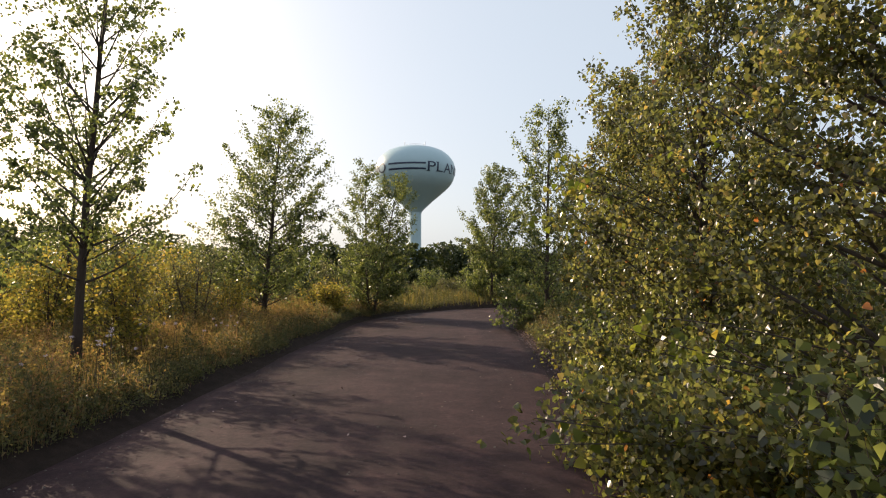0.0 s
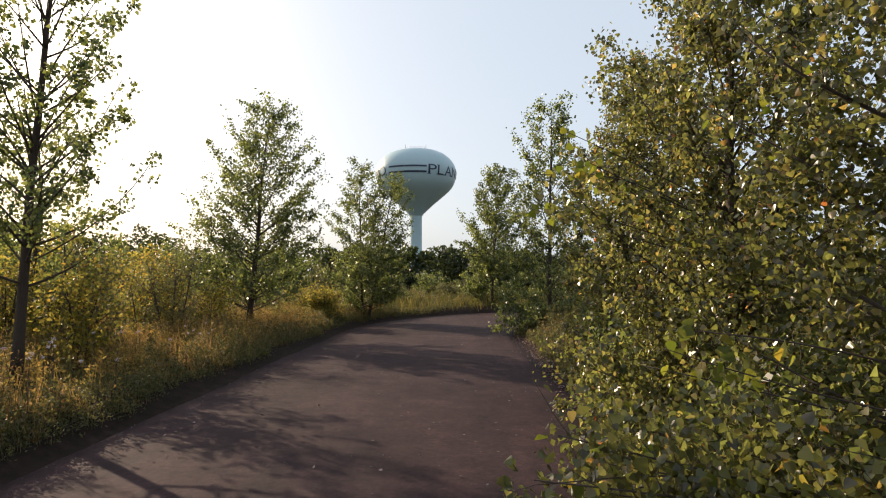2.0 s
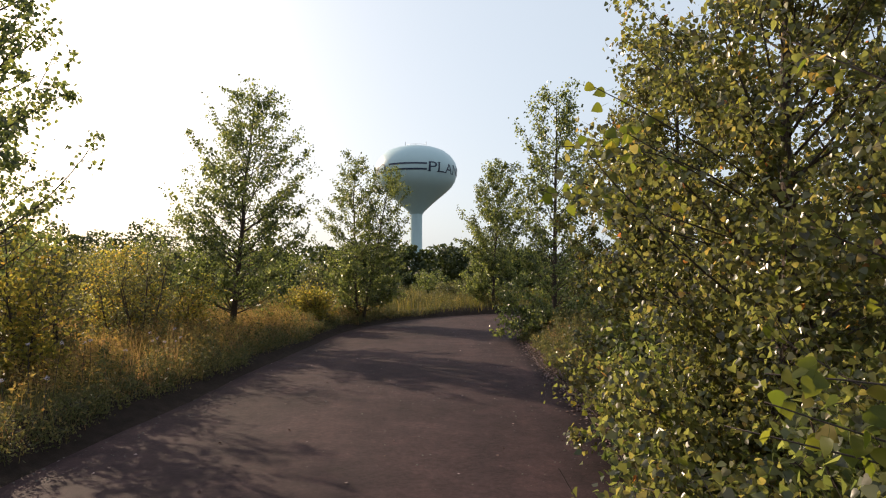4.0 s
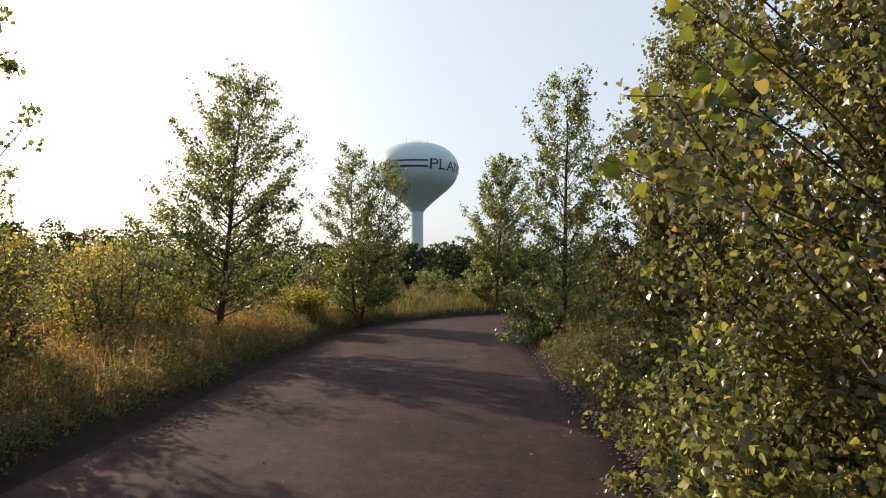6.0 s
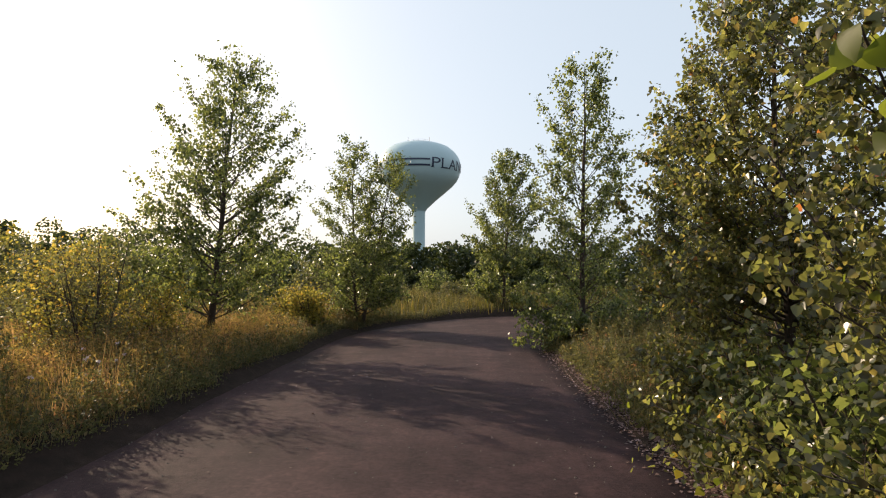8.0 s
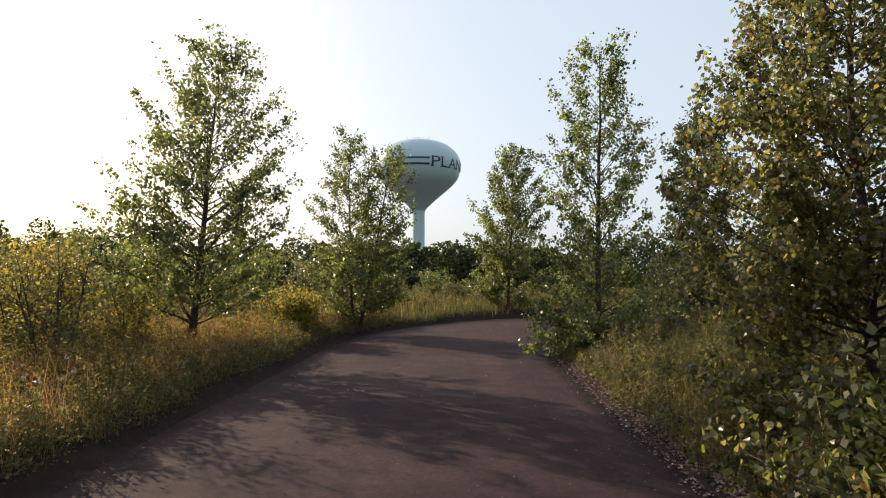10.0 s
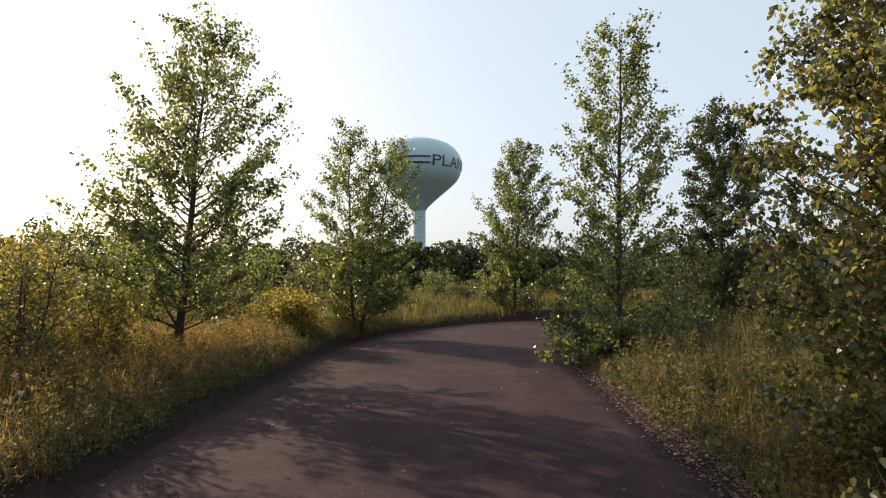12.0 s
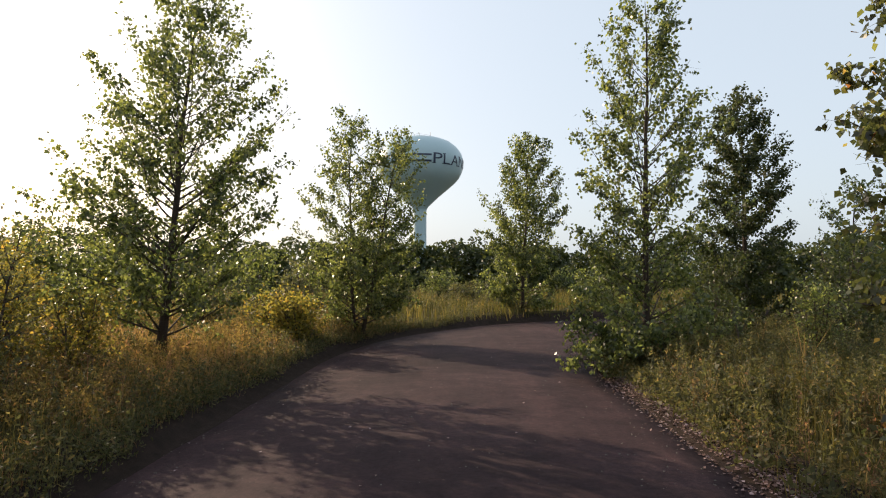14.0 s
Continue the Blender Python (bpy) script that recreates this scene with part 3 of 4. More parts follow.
YEL, GRN, WIL, DRK = ("yellowing sapling thicket in the dry meadow", LEAF_YELLOW), ("green sapling bush in the meadow", LEAF_GREEN), \
    ("grey-green willow bush in tall grass", LEAF_GREY), ("dark leafy bush behind the road", LEAF_DARK)
LOW = ("low leafy cottonwood shoots at the road's edge", LEAF)
BUSHES = [
    (-6.7, 12.4, 2.8, 0.9, YEL, 0.075), (-8.7, 18.9, 2.8, 1.2, YEL, 0.07), (-10.0, 17.0, 2.6, 1.2, WIL, 0.07), (-10.5, 13.6, 2.4, 1.3, YEL, 0.07), (-11.5, 16.6, 2.6, 1.5, YEL, 0.07), (-7.4, 17.8, 3.0, 1.0, WIL, 0.06),
    (-9.0, 20.6, 3.4, 1.4, YEL, 0.075), (-11.2, 22.2, 3.2, 1.6, WIL, 0.075),
    (-5.3, 27.0, 1.5, 1.0, YEL, 0.08), (-12.6, 25.0, 3.4, 1.7, YEL, 0.09), (-15.0, 19.5, 2.8, 1.6, YEL, 0.08), (-12.5, 29.5, 3.4, 1.8, GRN, 0.1),
    (-17.0, 27.0, 3.8, 2.0, YEL, 0.1), (-9.0, 30.0, 3.0, 1.7, WIL, 0.1), (-6.4, 34.0, 2.8, 1.5, WIL, 0.1), (-9.5, 37.0, 3.6, 1.9, GRN, 0.11),
    (-3.2, 41.0, 1.8, 1.3, WIL, 0.11), (-17.5, 34.0, 4.2, 2.1, GRN, 0.12), (-22.0, 30.0, 4.2, 2.2, GRN, 0.12), (-25.0, 38.0, 5.0, 2.5, DRK, 0.13),
    (0.5, 46.5, 1.8, 1.3, WIL, 0.12), (-1.0, 54.0, 2.6, 1.9, GRN, 0.14), (6.1, 24.6, 1.8, 0.8, DRK, 0.07),
    (7.6, 23.0, 2.2, 0.45, GRN, 0.06), (11.0, 27.0, 3.6, 1.4, DRK, 0.085), (8.0, 29.0, 3.0, 1.6, DRK, 0.09), (13.5, 30.5, 3.8, 1.9, DRK, 0.1),
    (16.5, 25.0, 3.4, 1.7, GRN, 0.09), (14.5, 42.0, 4.6, 2.2, DRK, 0.11), (7.2, 41.4, 2.4, 1.5, GRN, 0.11), (10.0, 47.0, 3.8, 2.1, DRK, 0.13),
    # the bush at (3.2, 11.2) has dark leaves in place of shade
    (19.5, 31.0, 4.2, 2.3, DRK, 0.11), (3.2, 11.2, 1.5, 1.0, DRK, 0.075), (3.0, 6.6, 1.7, 1.1, GRN, 0.075), (3.2, 9.9, 1.5, 1.0, GRN, 0.075),
    (2.7, 3.2, 1.6, 1.0, GRN, 0.075), (2.0, 5.3, 0.9, 0.7, LOW, 0.07), (1.95, 6.6, 1.0, 0.7, LOW, 0.07), (2.1, 4.5, 0.8, 0.6, LOW, 0.07),
    (-4.9, 26.0, 1.5, 0.8, YEL, 0.075), (-7.0, 19.8, 1.7, 0.8, YEL, 0.06),
    (-8.2, 15.4, 2.7, 0.9, WIL, 0.065), (-9.6, 14.6, 2.6, 1.1, YEL, 0.07), (12.6, 27.6, 2.8, 1.8, DRK, 0.09), (10.3, 25.4, 2.0, 1.4, DRK, 0.08), (2.6, 5.4, 1.5, 1.0, GRN, 0.075), (2.5, 4.3, 1.1, 0.9, YEL, 0.07), (2.4, 7.9, 1.2, 0.8, GRN, 0.07)]
for k, (px, py, h, r, (lab, mat), sz) in enumerate(BUSHES):
    shrub(lab, (px, py), h, r, 60 + k, mat, sz)

# far woods: one belt of crowns all round
rng = np.random.default_rng(5)
spots = []
for k in range(166):
    a = -1.05 + 2.1 * (k + rng.random()) / 150
    d = 62 + 45 * rng.random() + (25 if abs(a) < 0.12 else 0)
    h = (3.6 + 2.2 * rng.random()) * d / 70
    if k >= 150:        # a nearer row before the foot of the water tower
        a, d, h = -0.15 + 0.02 * (k - 150), 66 + 7 * rng.random(), 4.7 + 1.0 * rng.random()
    if -0.75 < a < -0.4:
        h *= 1.25
    cx, cy = d * math.sin(a), d * math.cos(a)
    n = 720
    u = rng.random(n)
    r = (1.6 + 1.2 * rng.random()) * (1 - 0.65 * u ** 2) * np.sqrt(rng.random(n)) * d / 80 * 1.3
    th = rng.random(n) * 6.283
    bumps = 1 + 0.35 * np.sin(3 * th + k) * np.sin(7 * u + k)
    spots.append(np.column_stack([cx + r * bumps * np.cos(th), cy + r * bumps * np.sin(th), 0.2 + u ** 1.2 * h]))
tagged(new("far_woods", leaves_mesh("far_woods", rng, np.concatenate(spots), 0.42, LEAF_DARK)), "belt of dark green woods beyond the meadow", "woods", kind="stuff")


# ---- grass and weeds ----
def blades(name, label, rng, xy, height, width, material, category="grass", bend=0.35, scale=None):
    """One object of tapering blades, each of two quads, that lean more towards the tip."""
    n = len(xy)
    z = ground_height(xy)
    a, b = rng.random(n) * 6.283, rng.random(n) * 6.283
    h = height * (0.55 + 0.75 * rng.random(n)) * np.clip(0.85 + 0.45 * waves(xy * 2.7), 0.45, 1.5) * (1 if scale is None else scale)
    w = (width * (0.7 + 0.6 * rng.random(n)))[:, None]
    lean = bend * (0.2 + rng.random(n)) * h
    foot = np.column_stack([xy, z - 0.03])
    side = np.column_stack([np.cos(a), np.sin(a), np.zeros(n)])
    way = np.column_stack([np.cos(b), np.sin(b), np.zeros(n)])
    up = np.array([0, 0, 1.0])
    mid = foot + 0.6 * h[:, None] * up + 0.3 * lean[:, None] * way
    tip = foot + h[:, None] * up + lean[:, None] * way
    v = np.stack([foot - w * side * 0.5, foot + w * side * 0.5, mid + w * side * 0.42, mid - w * side * 0.42, tip + w * side * 0.06, tip - w * side * 0.06], 1).reshape(-1, 3)
    q = (np.array([(0, 1, 2, 3), (3, 2, 4, 5)])[None] + 6 * np.arange(n)[:, None, None]).reshape(-1, 4)
    return tagged(new(name, quads_mesh(name, v, q, material)), label, category, kind="stuff")


def scatter(rng, count, x0, x1, y0, y1, near, far, patch=None):
    """Places beside the road, from near to far metres off its edge, on the land that lies ahead; patch keeps the patches where the land's waves pass it."""
    xy = np.column_stack([x0 + (x1 - x0) * rng.random(count), y0 + (y1 - y0) * rng.random(count)])
    d = np.abs(road_offset(xy)) - HALF
    keep = (d > near + 0.14 * waves(xy * 3.1)) & (d < far) & (np.abs(xy[:, 0]) < 0.8 * xy[:, 1] + 5)
    if patch is not None:
        keep &= waves(xy * 1.7) + 0.5 * rng.normal(size=count) > patch
    return xy[keep]


def tufts(rng, centres, per, radius, lift=0.35):
    """Places in tufts round centres, and a height for each tuft, repeated."""
    n = len(centres)
    xy = np.repeat(centres, per, axis=0) + rng.normal(size=(n * per, 2)) * radius * np.repeat(0.5 + rng.random(n), per)[:, None]
    tall = np.repeat(np.exp(rng.normal(size=n) * lift), per)
    off = np.abs(road_offset(xy)) - HALF
    keep = off > -0.12
    return xy[keep], np.clip(tall[keep], 0.35, 1.9)


rng = np.random.default_rng(7)


def tuft_grass(name, label, centres, per, radius, height, width, material, bend=0.4, lift=0.35):
    xy, tall = tufts(rng, centres, per, radius, lift)
    return blades(name, label, rng, xy, height, width, material, bend=bend, scale=tall)


# the meadow on the outer side
tuft_grass("tall_dry_grass", "tall golden dry grass beside the road", scatter(rng, 2600, -18, -4, 2, 34, 0.5, 20, 0.0), 20, 0.1, 0.42, 0.008, GRASS_DRY)
tuft_grass("short_grass", "short dark undergrowth in the dry meadow", scatter(rng, 5000, -16, -4, 2, 32, 0.3, 12), 7, 0.13, 0.22, 0.012, GRASS_GREEN, 0.6)
# both edges of the road
tuft_grass("verge_grass", "rough brownish grass on the bank beside the road", scatter(rng, 16000, -9, 0, 2, 34, 0.12, 0.8, 0.0), 12, 0.06, 0.22, 0.008, GRASS_DRY, 0.6)
tuft_grass("verge_grass", "rough green grass at the road's edge", scatter(rng, 14000, 2, 7, 8, 34, -0.02, 0.8, 0.0), 12, 0.07, 0.2, 0.009, GRASS_GREEN, 0.6)
# the inner side, under the trees
tuft_grass("tall_dry_grass", "pinkish dry grass on the shaded verge", scatter(rng, 420, 2, 14, 12, 32, 0.4, 14, 0.2), 18, 0.1, 0.55, 0.008, GRASS_DRY)
tuft_grass("green_grass", "sunlit green grass under the young trees", scatter(rng, 3600, 2, 18, 9, 34, 0.9, 20), 13, 0.12, 0.3, 0.011, GRASS_GREEN)
blades("meadow_grass", "yellow-green meadow grass beyond the bend", rng, scatter(rng, 40000, -40, 35, 31, 70, 0.1, 60), 0.7, 0.045, GRASS_GREEN)
blades("meadow_grass", "golden meadow grass behind the saplings", rng, scatter(rng, 30000, -45, -8, 10, 65, 4, 60, 0.0), 0.65, 0.035, GRASS_DRY)


def weeds(name, label, rng, xy, height, leaves, size, material, slim=0.5, plume=0, girth=1.0, stalk=0.007):
    """Leafy stalks, leaning a little; plume: small seed leaves crowded at the tip."""
    n = len(xy)
    h = height * (0.5 + 0.7 * rng.random(n)) * np.clip(1 + 0.35 * waves(xy * 2.1), 0.5, 1.5)
    z = ground_height(xy)
    lean = rng.normal(size=(n, 2)) * 0.16 * h[:, None]
    u = 0.12 + 0.8 * rng.random((n, leaves))
    r = (0.03 + 0.09 * (1 - u)) * girth
    a = rng.random((n, leaves)) * 6.283

    def along(u, r, a):
        return np.stack([xy[:, None, 0] + lean[:, None, 0] * u ** 1.5 + r * np.cos(a), xy[:, None, 1] + lean[:, None, 1] * u ** 1.5 + r * np.sin(a), z[:, None] + u * h[:, None]], -1).reshape(-1, 3)

    v, q = leaf_arrays(rng, along(u, r, a), size, slim=slim, droop=-0.35)
    parts_v, parts_q = [v], [q]
    if plume:
        u2 = 0.8 + 0.24 * rng.random((n, plume))
        v2, q2 = leaf_arrays(rng, along(u2, 0.035 * rng.random((n, plume)), rng.random((n, plume)) * 6.283), 0.4 * size, slim=0.8, droop=-0.3)
        parts_v.append(v2)
        parts_q.append(q2 + len(v))
    foot = along(np.zeros((n, 1)), np.zeros((n, 1)), np.zeros((n, 1))) - (0, 0, 0.04)
    mid = along(np.full((n, 1), 0.5), np.zeros((n, 1)), np.zeros((n, 1)))
    tip = along(np.full((n, 1), 0.97), np.zeros((n, 1)), np.zeros((n, 1)))
    turn = rng.random(n) * 6.283
    side = np.column_stack([np.cos(turn), np.sin(turn), np.zeros(n)]) * stalk
    sv = np.stack([foot - side, foot + side, mid + 0.8 * side, mid - 0.8 * side, tip + 0.4 * side, tip - 0.4 * side], 1).reshape(-1, 3)
    sq = (np.array([(0, 1, 2, 3), (3, 2, 4, 5)])[None] + 6 * np.arange(n)[:, None, None]).reshape(-1, 4)
    at = sum(len(p) for p in parts_v)
    parts_v.append(sv)
    parts_q.append(sq + at)
    return tagged(new(name, quads_mesh(name, np.concatenate(parts_v), np.concatenate(parts_q), material)), label, "weeds", kind="stuff")


def stand(count, x0, x1, y0, y1, near, far, patch, per, radius):
    """Places of plants that grow in groups."""
    return tufts(rng, scatter(rng, count, x0, x1, y0, y1, near, far, patch), per, radius)[0]


weeds("golden_weeds", "golden small-leaved weeds filling the dry meadow", rng, stand(3900, -15, -3, 3, 32, 0.5, 11, -0.5, 3, 0.16), 0.54, 15, 0.066, WEED_GOLD, 0.5, 6, 1.4, 0.005)
weeds("tall_weeds", "tall leafy green weeds along the verge", rng, stand(1500, -16, -3, 3, 34, 0.45, 14, 0.1, 4, 0.14), 0.62, 16, 0.074, WEED, 0.42, 8, 1.1, 0.005)
weeds("verge_weeds", "leafy weeds on the bank beside the road", rng, scatter(rng, 19000, -8, 1, 1, 40, 0.1, 0.8, -0.3)[:5200], 0.55, 15, 0.06, WEED, 0.5, 0, 1.0, 0.004)
weeds("dry_weeds", "brown seeding weeds among the grass", rng, stand(2300, -15, -3, 3, 32, 0.3, 11, -0.1, 3, 0.15), 0.56, 13, 0.05, WEED_DRY, 0.45, 8, 1.1, 0.004)
weeds("tall_weeds", "leafy weeds and young shoots beside the asphalt", rng, stand(1500, 2, 11, 10, 29, 0.3, 6, 0.0, 4, 0.13), 0.8, 19, 0.09, WEED, 0.32, 12, 0.8, 0.005)
weeds("broad_weeds", "broad-leaved weeds at the foot of the verge", rng, stand(1500, 2, 8, 9, 27, 0.1, 1.6, -0.2, 4, 0.12), 0.4, 13, 0.085, WEED, 0.7, 0, 1.6)
weeds("dry_weeds", "reddish dry weeds on the verge", rng, stand(1500, 2, 9, 10, 28, 0.2, 2.4, 0.0, 4, 0.12), 0.5, 13, 0.05, WEED_DRY, 0.45, 12, 1.0, 0.004)
weeds("low_weeds", "low dark weeds and seedlings on the soil bank", rng, scatter(rng, 30000, -8, 0, 3, 36, 0.02, 0.6)[:4200], 0.26, 13, 0.048, WEED, 0.55, 0, 1.3, 0.004)
weeds("low_weeds", "low green and brown weeds along the fallen leaves", rng, scatter(rng, 24000, 2, 5, 9, 27, 0.0, 0.9, -0.2)[:2600], 0.3, 13, 0.058, WEED, 0.55, 4, 1.3, 0.004)
weeds("tall_weeds", "pale upright weeds in the shaded grass", rng, stand(700, 2, 9, 12, 24, 0.6, 4.5, 0.1, 5, 0.16), 0.8, 22, 0.06, GRASS_GREEN, 0.32, 16, 0.6, 0.005)
weeds("goldenrod", "yellow-green goldenrod in the meadow", rng, scatter(rng, 5000, -30, 3, 22, 60, 0.4, 40, 0.0), 0.9, 16, 0.11, WEED, 0.5, 6)


def flower_heads(rng, xy, height):
    """Small umbels on thin stalks: white florets in a shallow dish."""
    for x, y in xy:
        z = float(ground_height([(x, y)])[0])
        h = height * (0.7 + 0.5 * rng.random())
        ob = tagged(new("wildflower"), "white wild flower on a thin stalk in grass", "flower", "white flowers on the verge")
        ob.location = (x, y, z)
        v, f = [], []
        dx, dy = rng.normal(size=2) * 0.06
        tube(v, f, [(0, 0, -0.03), (dx * 0.4, dy * 0.4, h * 0.5), (dx, dy, h)], [0.005, 0.004, 0.003], 4)
        child("stalk", mesh_of("stalk", v, f, TWIG), ob)
        n = 26
        rr, a = 0.028 * np.sqrt(rng.random(n)), rng.random(n) * 6.283
        p = np.column_stack([dx + rr * np.cos(a), dy + rr * np.sin(a), h + 0.035 * rng.random(n)])
        child("flower_head", leaves_mesh("flower_head", rng, p, 0.018, PETAL), ob)


flower_heads(np.random.default_rng(8), scatter(np.random.default_rng(81), 300, -6.0, -3.8, 8, 15, 0.35, 1.3)[:24], 0.72)

# soil on the asphalt's edges; on the left its dark includes the verge's shade
def dark_edge(name, label, side, width, back, seed):
    rng = np.random.default_rng(seed)
    v, f = [], []
    edge = np.convolve(rng.random(len(LINE_XY) + 8), np.ones(5) / 5, "same")[4:-4]
    for i, (p, r) in enumerate(zip(LINE_XY, LINE_RIGHT)):
        w = width * (0.7 + 1.1 * edge[i])
        for off in (HALF + back, HALF + 0.6 * back, HALF + 0.25 * back, HALF + 0.03, HALF - 0.4 * w, HALF - w):
            q = p + r * side * off
            lie = float(ground_height([q])[0]) + 0.014 if off > HALF else (0.03 if off > HALF - 0.7 * w else 0.0065)
            v.append((q[0], q[1], lie + 0.012 * rng.random() * (off > HALF - 0.7 * w)))
    for i in range(len(LINE_XY) - 1):
        for k in range(5):
            a = 6 * i + k
            f.append((a, a + 1, a + 7, a + 6) if side < 0 else (a, a + 6, a + 7, a + 1))
    tagged(new(name, mesh_of(name, v, f, SOIL_AND_SHADE, True)), label, "soil", kind="structure")


dark_edge("verge_left", "dark soil along the kerb, coloured to include the verge's shade", -1, 0.2, 0.6, 41)
dark_edge("verge_right", "brown soil and leaf mould along the asphalt", 1, 0.16, 0.6, 42)

# fallen leaves on the asphalt and along its edge
rng = np.random.default_rng(9)
n = 15000
t = rng.choice(np.flatnonzero((LINE_XY[:, 1] > 7) & (LINE_XY[:, 1] < 29)), n)
off = HALF + 0.06 + rng.normal(size=n) * 0.17
loose = rng.random(n) < 0.012
off = np.where(loose, (rng.random(n) * 2 - 1) * HALF, off)
p = LINE_XY[t] + LINE_DIR[t] * (rng.random(n)[:, None] - 0.5) * 0.6 + LINE_RIGHT[t] * off[:, None]
z = np.where(off > HALF - 0.1, np.maximum(ground_height(p) + 0.035, 0.045), 0.05 * (1 - (off / HALF) ** 2) + 0.012)
tagged(new("fallen_leaves", leaves_mesh("fallen_leaves", rng, np.column_stack([p, z]), 0.042, LITTER, flat=0.85, droop=0.02)),
       "dry fallen leaves along the edge of the road", "leaf litter", kind="stuff")

# grit and pebbles
n = 5200
t = rng.integers(10, len(LINE_XY) - 20, n)
off = np.where(rng.random(n) < 0.65, np.sign(rng.random(n) - 0.5) * (HALF - np.abs(rng.normal(size=n)) * 0.5), (rng.random(n) * 2 - 1) * HALF)
p = LINE_XY[t] + LINE_DIR[t] * (rng.random(n)[:, None] - 0.5) * 0.7 + LINE_RIGHT[t] * off[:, None]
z = 0.05 * (1 - (off / HALF) ** 2)
BIT = np.array([(1, 0, 0.0), (0.2, 0.9, 0), (-0.9, 0.3, 0), (-0.5, -0.8, 0), (0.5, -0.8, 0), (0.3, 0.2, 0.8), (-0.3, -0.1, 0.7)])
sz = (0.006 + 0.012 * rng.random(n) ** 3)[:, None, None]
turn = rng.random(n) * 6.283
c, sn = np.cos(turn)[:, None], np.sin(turn)[:, None]
bx, by = BIT[None, :, 0] * c - BIT[None, :, 1] * sn, BIT[None, :, 0] * sn + BIT[None, :, 1] * c
pv = np.column_stack([p, z])[:, None, :] + sz * np.stack([bx, by, np.repeat(BIT[None, :, 2], n, 0)], -1)
faces = []
for k in range(n):
    b = 7 * k
    faces += [(b, b + 1, b + 5), (b + 1, b + 2, b + 6, b + 5), (b + 2, b + 3, b + 6), (b + 3, b + 4, b + 5, b + 6), (b + 4, b, b + 5)]
tagged(new("grit", mesh_of("grit", pv.reshape(-1, 3), faces, GRIT)), "loose grit and pebbles on the asphalt", "gravel", kind="stuff")

# kerb: old concrete lengths on the outer side
kerb = tagged(new("kerb"), "low pale concrete kerb half hidden by grass", "kerb", kind="structure")
i = int(np.argmin(np.abs(LINE_XY[:, 1] - 20.8)))
while i < len(LINE_XY) - 7 and LINE_XY[i, 1] < 26:
    a, b = LINE_XY[i], LINE_XY[i + 6]
    ra, rb = LINE_RIGHT[i], LINE_RIGHT[i + 6]
    v, f = [], []
    sec = [(-0.0, -0.1), (0.0, 0.04), (0.02, 0.06), (0.14, 0.065), (0.15, 0.05), (0.15, -0.1)]
    for u in (0.006, 0.5, 0.994):
        c, r = a + (b - a) * u, ra + (rb - ra) * u
        if u == 0.5:
            c = LINE_XY[i + 3]
        for o, zz in sec:
            q = c - r * (HALF + o)
            v.append((q[0], q[1], zz))
    m = len(sec)
    for s in range(2):
        for k in range(m - 1):
            f.append((s * m + k, s * m + k + 1, s * m + m + k + 1, s * m + m + k))
    f += [tuple(range(m))[::-1], tuple(range(2 * m, 3 * m))]
    child("kerb_stone", mesh_of("kerb_stone", v, f, CONCRETE), kerb)
    i += 6

# ---- water tower ----
TX, TY = -5.33, 115.0


def tank_profile():
    """Radius and height of the tank and its stem, from the ground to the top."""
    return [(2.5, -0.6), (1.9, 1.2), (1.35, 3.2), (1.15, 5.5), (1.14, 13.4), (1.2, 13.9), (1.52, 14.4), (3.26, 16.05), (5.43, 17.9), (6.2, 18.6), (6.9, 19.4), (7.35, 20.2), (7.62, 21.2), (7.72, 22.1),
            (7.62, 22.8), (7.4, 23.5), (7.0, 24.2), (6.5, 24.8), (5.5, 25.6), (4.2, 26.15), (2.6, 26.45), (1.2, 26.58), (0.0, 26.62)]


tower = tagged(new("water_tower"), "pale blue water tower with dark lettering and twin stripes", "water tower")
tower.location = (TX, TY, 0.0)


def lathe(name, profile, material, parent, sides=64):
    v, f = [], []
    for r, z in profile:
        for k in range(sides):
            a = 2 * math.pi * k / sides
            v.append((max(r, 0.01) * math.cos(a), max(r, 0.01) * math.sin(a), z))
    for i in range(len(profile) - 1):
        for k in range(sides):
            a, b = i * sides + k, i * sides + (k + 1) % sides
            f.append((a, b, b + sides, a + sides))
    return child(name, mesh_of(name, v, f, material, True), parent)


prof = tank_profile()
lathe("stem", prof[:6], PAINT, tower)
lathe("tank", [(p[0], p[1]) for p in prof[5:]], PAINT, tower)
TANK = [(z, r) for r, z in prof[8:]]


def tank_radius(z):
    return float(np.interp(z, [a for a, b in TANK], [b for a, b in TANK]))


def on_tank(angle, z, proud=0.06):
    """A place on the tank's skin: degrees to the right of the face turned to the road, and height."""
    a = radians(angle)
    r = tank_radius(z) + proud
    return (r * math.sin(a), -r * math.cos(a), z)


def stripe(a0, a1, z0, z1):
    v, f, n = [], [], 24
    for i in range(n + 1):
        a = a0 + (a1 - a0) * i / n
        v += [on_tank(a, z0), on_tank(a, z1)]
    for i in range(n):
        f.append((2 * i, 2 * i + 2, 2 * i + 3, 2 * i + 1))
    child("stripe", mesh_of("stripe", v, f, NAVY), tower, "dark blue stripe")


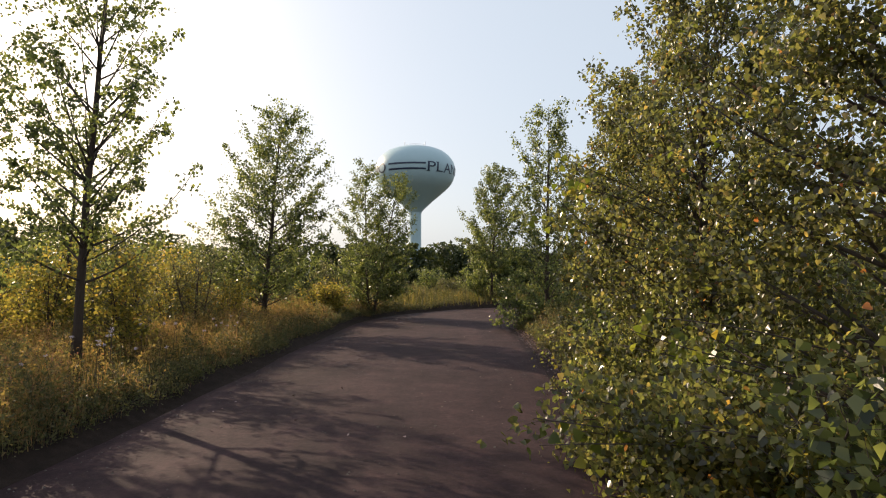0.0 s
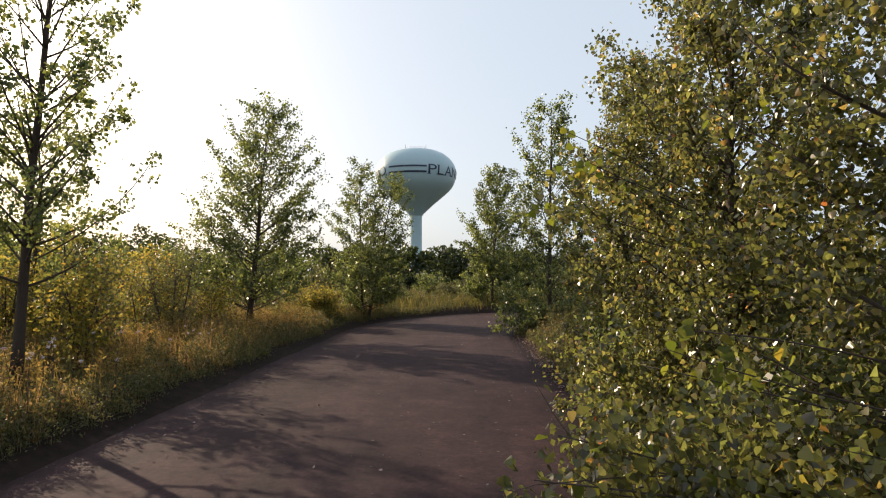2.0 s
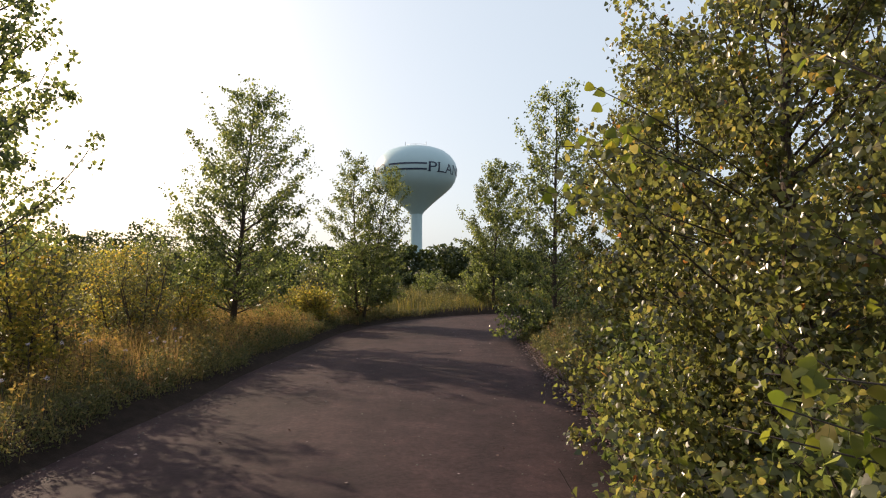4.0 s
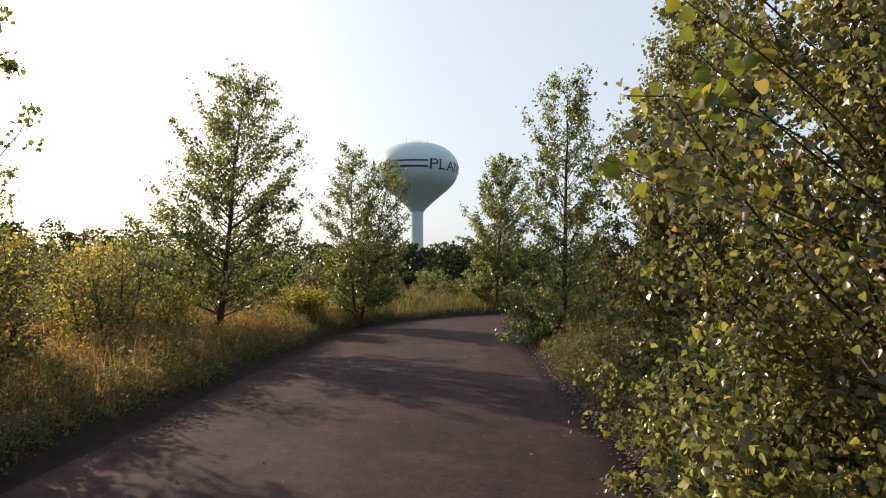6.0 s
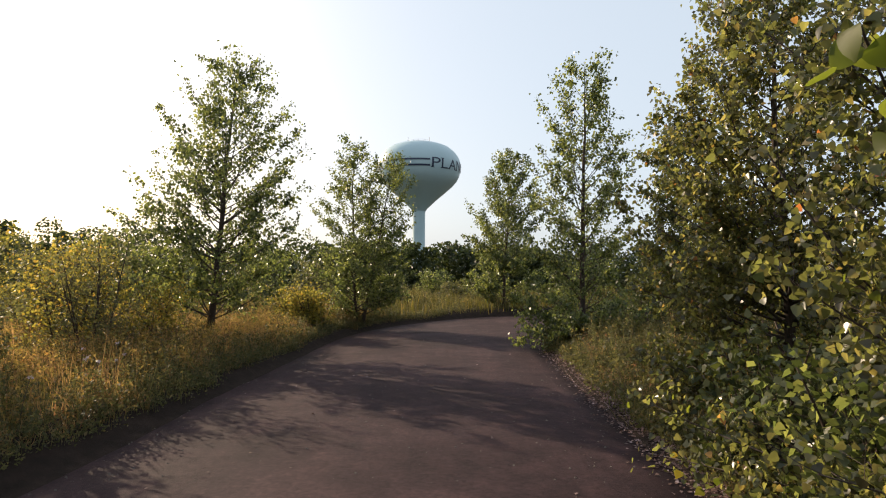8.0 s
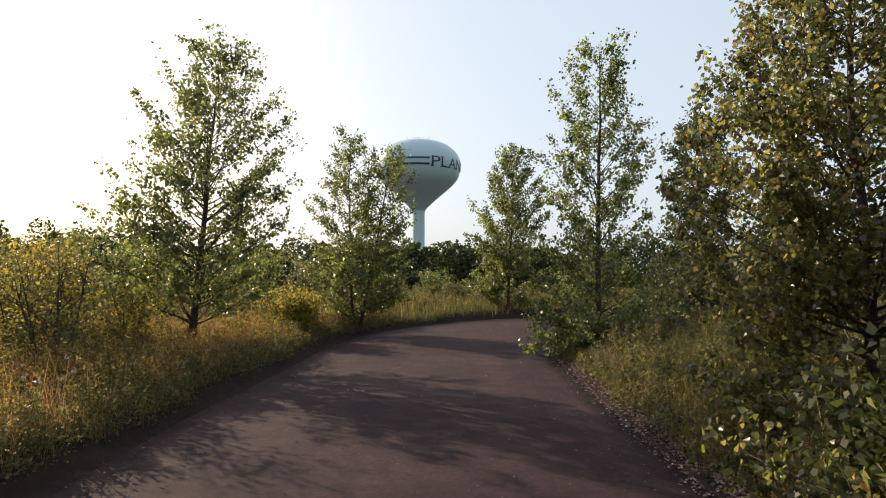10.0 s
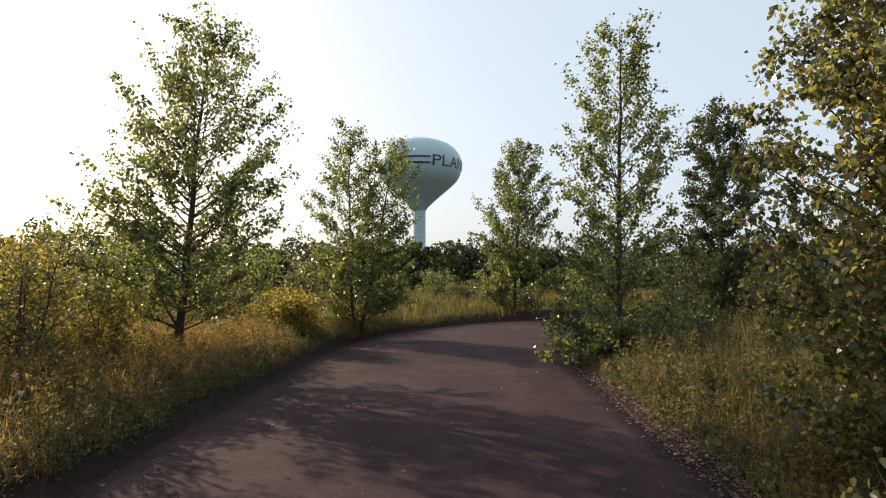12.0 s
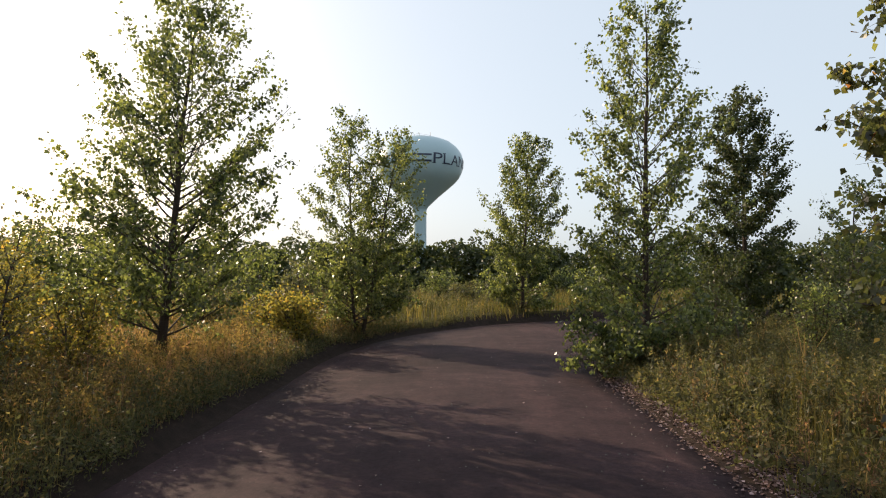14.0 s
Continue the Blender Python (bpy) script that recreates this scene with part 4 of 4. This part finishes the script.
def letter(ch, a0, width, z0, z1):
    """One capital on the tank, bent round it, with small serifs."""
    cu = bpy.data.curves.new("letter", "FONT")
    cu.body, cu.size = ch, 1.0
    tmp = bpy.data.objects.new("letter", cu)
    scene.collection.objects.link(tmp)
    dg = bpy.context.evaluated_depsgraph_get()
    me = bpy.data.meshes.new_from_object(tmp.evaluated_get(dg))
    bpy.data.objects.remove(tmp)
    bm = bmesh.new()
    bm.from_mesh(me)
    bmesh.ops.triangulate(bm, faces=bm.faces[:])
    bmesh.ops.subdivide_edges(bm, edges=bm.edges[:], cuts=3, use_grid_fill=True)
    xs = [q.co.x for q in bm.verts]
    ys = [q.co.y for q in bm.verts]
    for q in bm.verts:
        q.co = on_tank(a0 + width * (q.co.x - min(xs)) / (max(xs) - min(xs)), z0 + (z1 - z0) * (q.co.y - min(ys)) / (max(ys) - min(ys)))
    ends = {"P": [(0.1, 0)], "L": [(0.1, 0), (0.1, 1)], "A": [(0.05, 0), (0.95, 0)], "N": [(0.08, 0), (0.08, 1), (0.92, 1)], "O": []}[ch]
    for fx, fy in ends:
        zc = z0 + (z1 - z0) * fy
        h = 0.12 if fy == 0 else -0.12
        c = [bm.verts.new(on_tank(a0 + width * fx + d, zz, 0.07)) for d, zz in ((-2.4, zc), (2.4, zc), (2.4, zc + h), (-2.4, zc + h))]
        bm.faces.new(c if h > 0 else c[::-1])
    bm.to_mesh(me)
    bm.free()
    me.materials.clear()
    me.materials.append(NAVY)
    child("letter", me, tower, "dark blue capital letter")


def word(a0):
    at = a0
    for ch, w in zip("PLANO", (12.0, 10.0, 15.0, 13.5, 18.0)):
        letter(ch, at, w, 20.85, 22.62)
        at += w + 2.0


for a0 in (-37, 102, -176):
    stripe(a0, a0 + 54, 22.07, 22.38)
    stripe(a0, a0 + 54, 21.05, 21.36)
for a0 in (19.5, -119.0):
    word(a0)
# rail, hatch and masts on the roof
v, f = [], []
for k in range(12):
    a = 2 * math.pi * k / 12
    tube(v, f, [(1.9 * math.cos(a), 1.9 * math.sin(a), 26.4), (1.9 * math.cos(a), 1.9 * math.sin(a), 26.95)], [0.02, 0.02], 5)
for zz in (26.72, 26.95):
    ring = [(1.9 * math.cos(2 * math.pi * k / 24), 1.9 * math.sin(2 * math.pi * k / 24), zz) for k in range(25)]
    tube(v, f, ring, [0.016] * 25, 5)
child("roof_rail", mesh_of("roof_rail", v, f, STEEL), tower)
lathe("hatch", [(0.0, 26.5), (0.4, 26.5), (0.4, 26.9), (0.3, 27.0), (0.0, 27.05)], STEEL, tower, 16)
for mx in (-2.0, 1.9):
    v, f = [], []
    tube(v, f, [(mx, -1, 26.2), (mx, -1, 27.5)], [0.06, 0.04], 6)
    child("mast", mesh_of("mast", v, f, STEEL), tower)

# a leaning stake at the edge of the shaded grass
stake = tagged(new("wooden_stake"), "weathered grey wooden stake leaning in the grass", "stake")
stake.location = (5.75, 22.4, float(ground_height([(5.75, 22.4)])[0]))
v, f = [], []
tube(v, f, [(0.02, 0, -0.2), (-0.02, 0, 0.2), (-0.09, 0.01, 0.75), (-0.12, 0.02, 0.92)], [0.04, 0.038, 0.034, 0.03], 6)
child("post", mesh_of("post", v, f, BARK), stake)
v, f = [], []
tube(v, f, [(-0.09, 0.01, 0.72), (0.05, 0.03, 0.8), (0.1, 0.04, 0.95)], [0.014, 0.01, 0.006], 5)
child("broken_branch", mesh_of("broken_branch", v, f, BARK), stake)
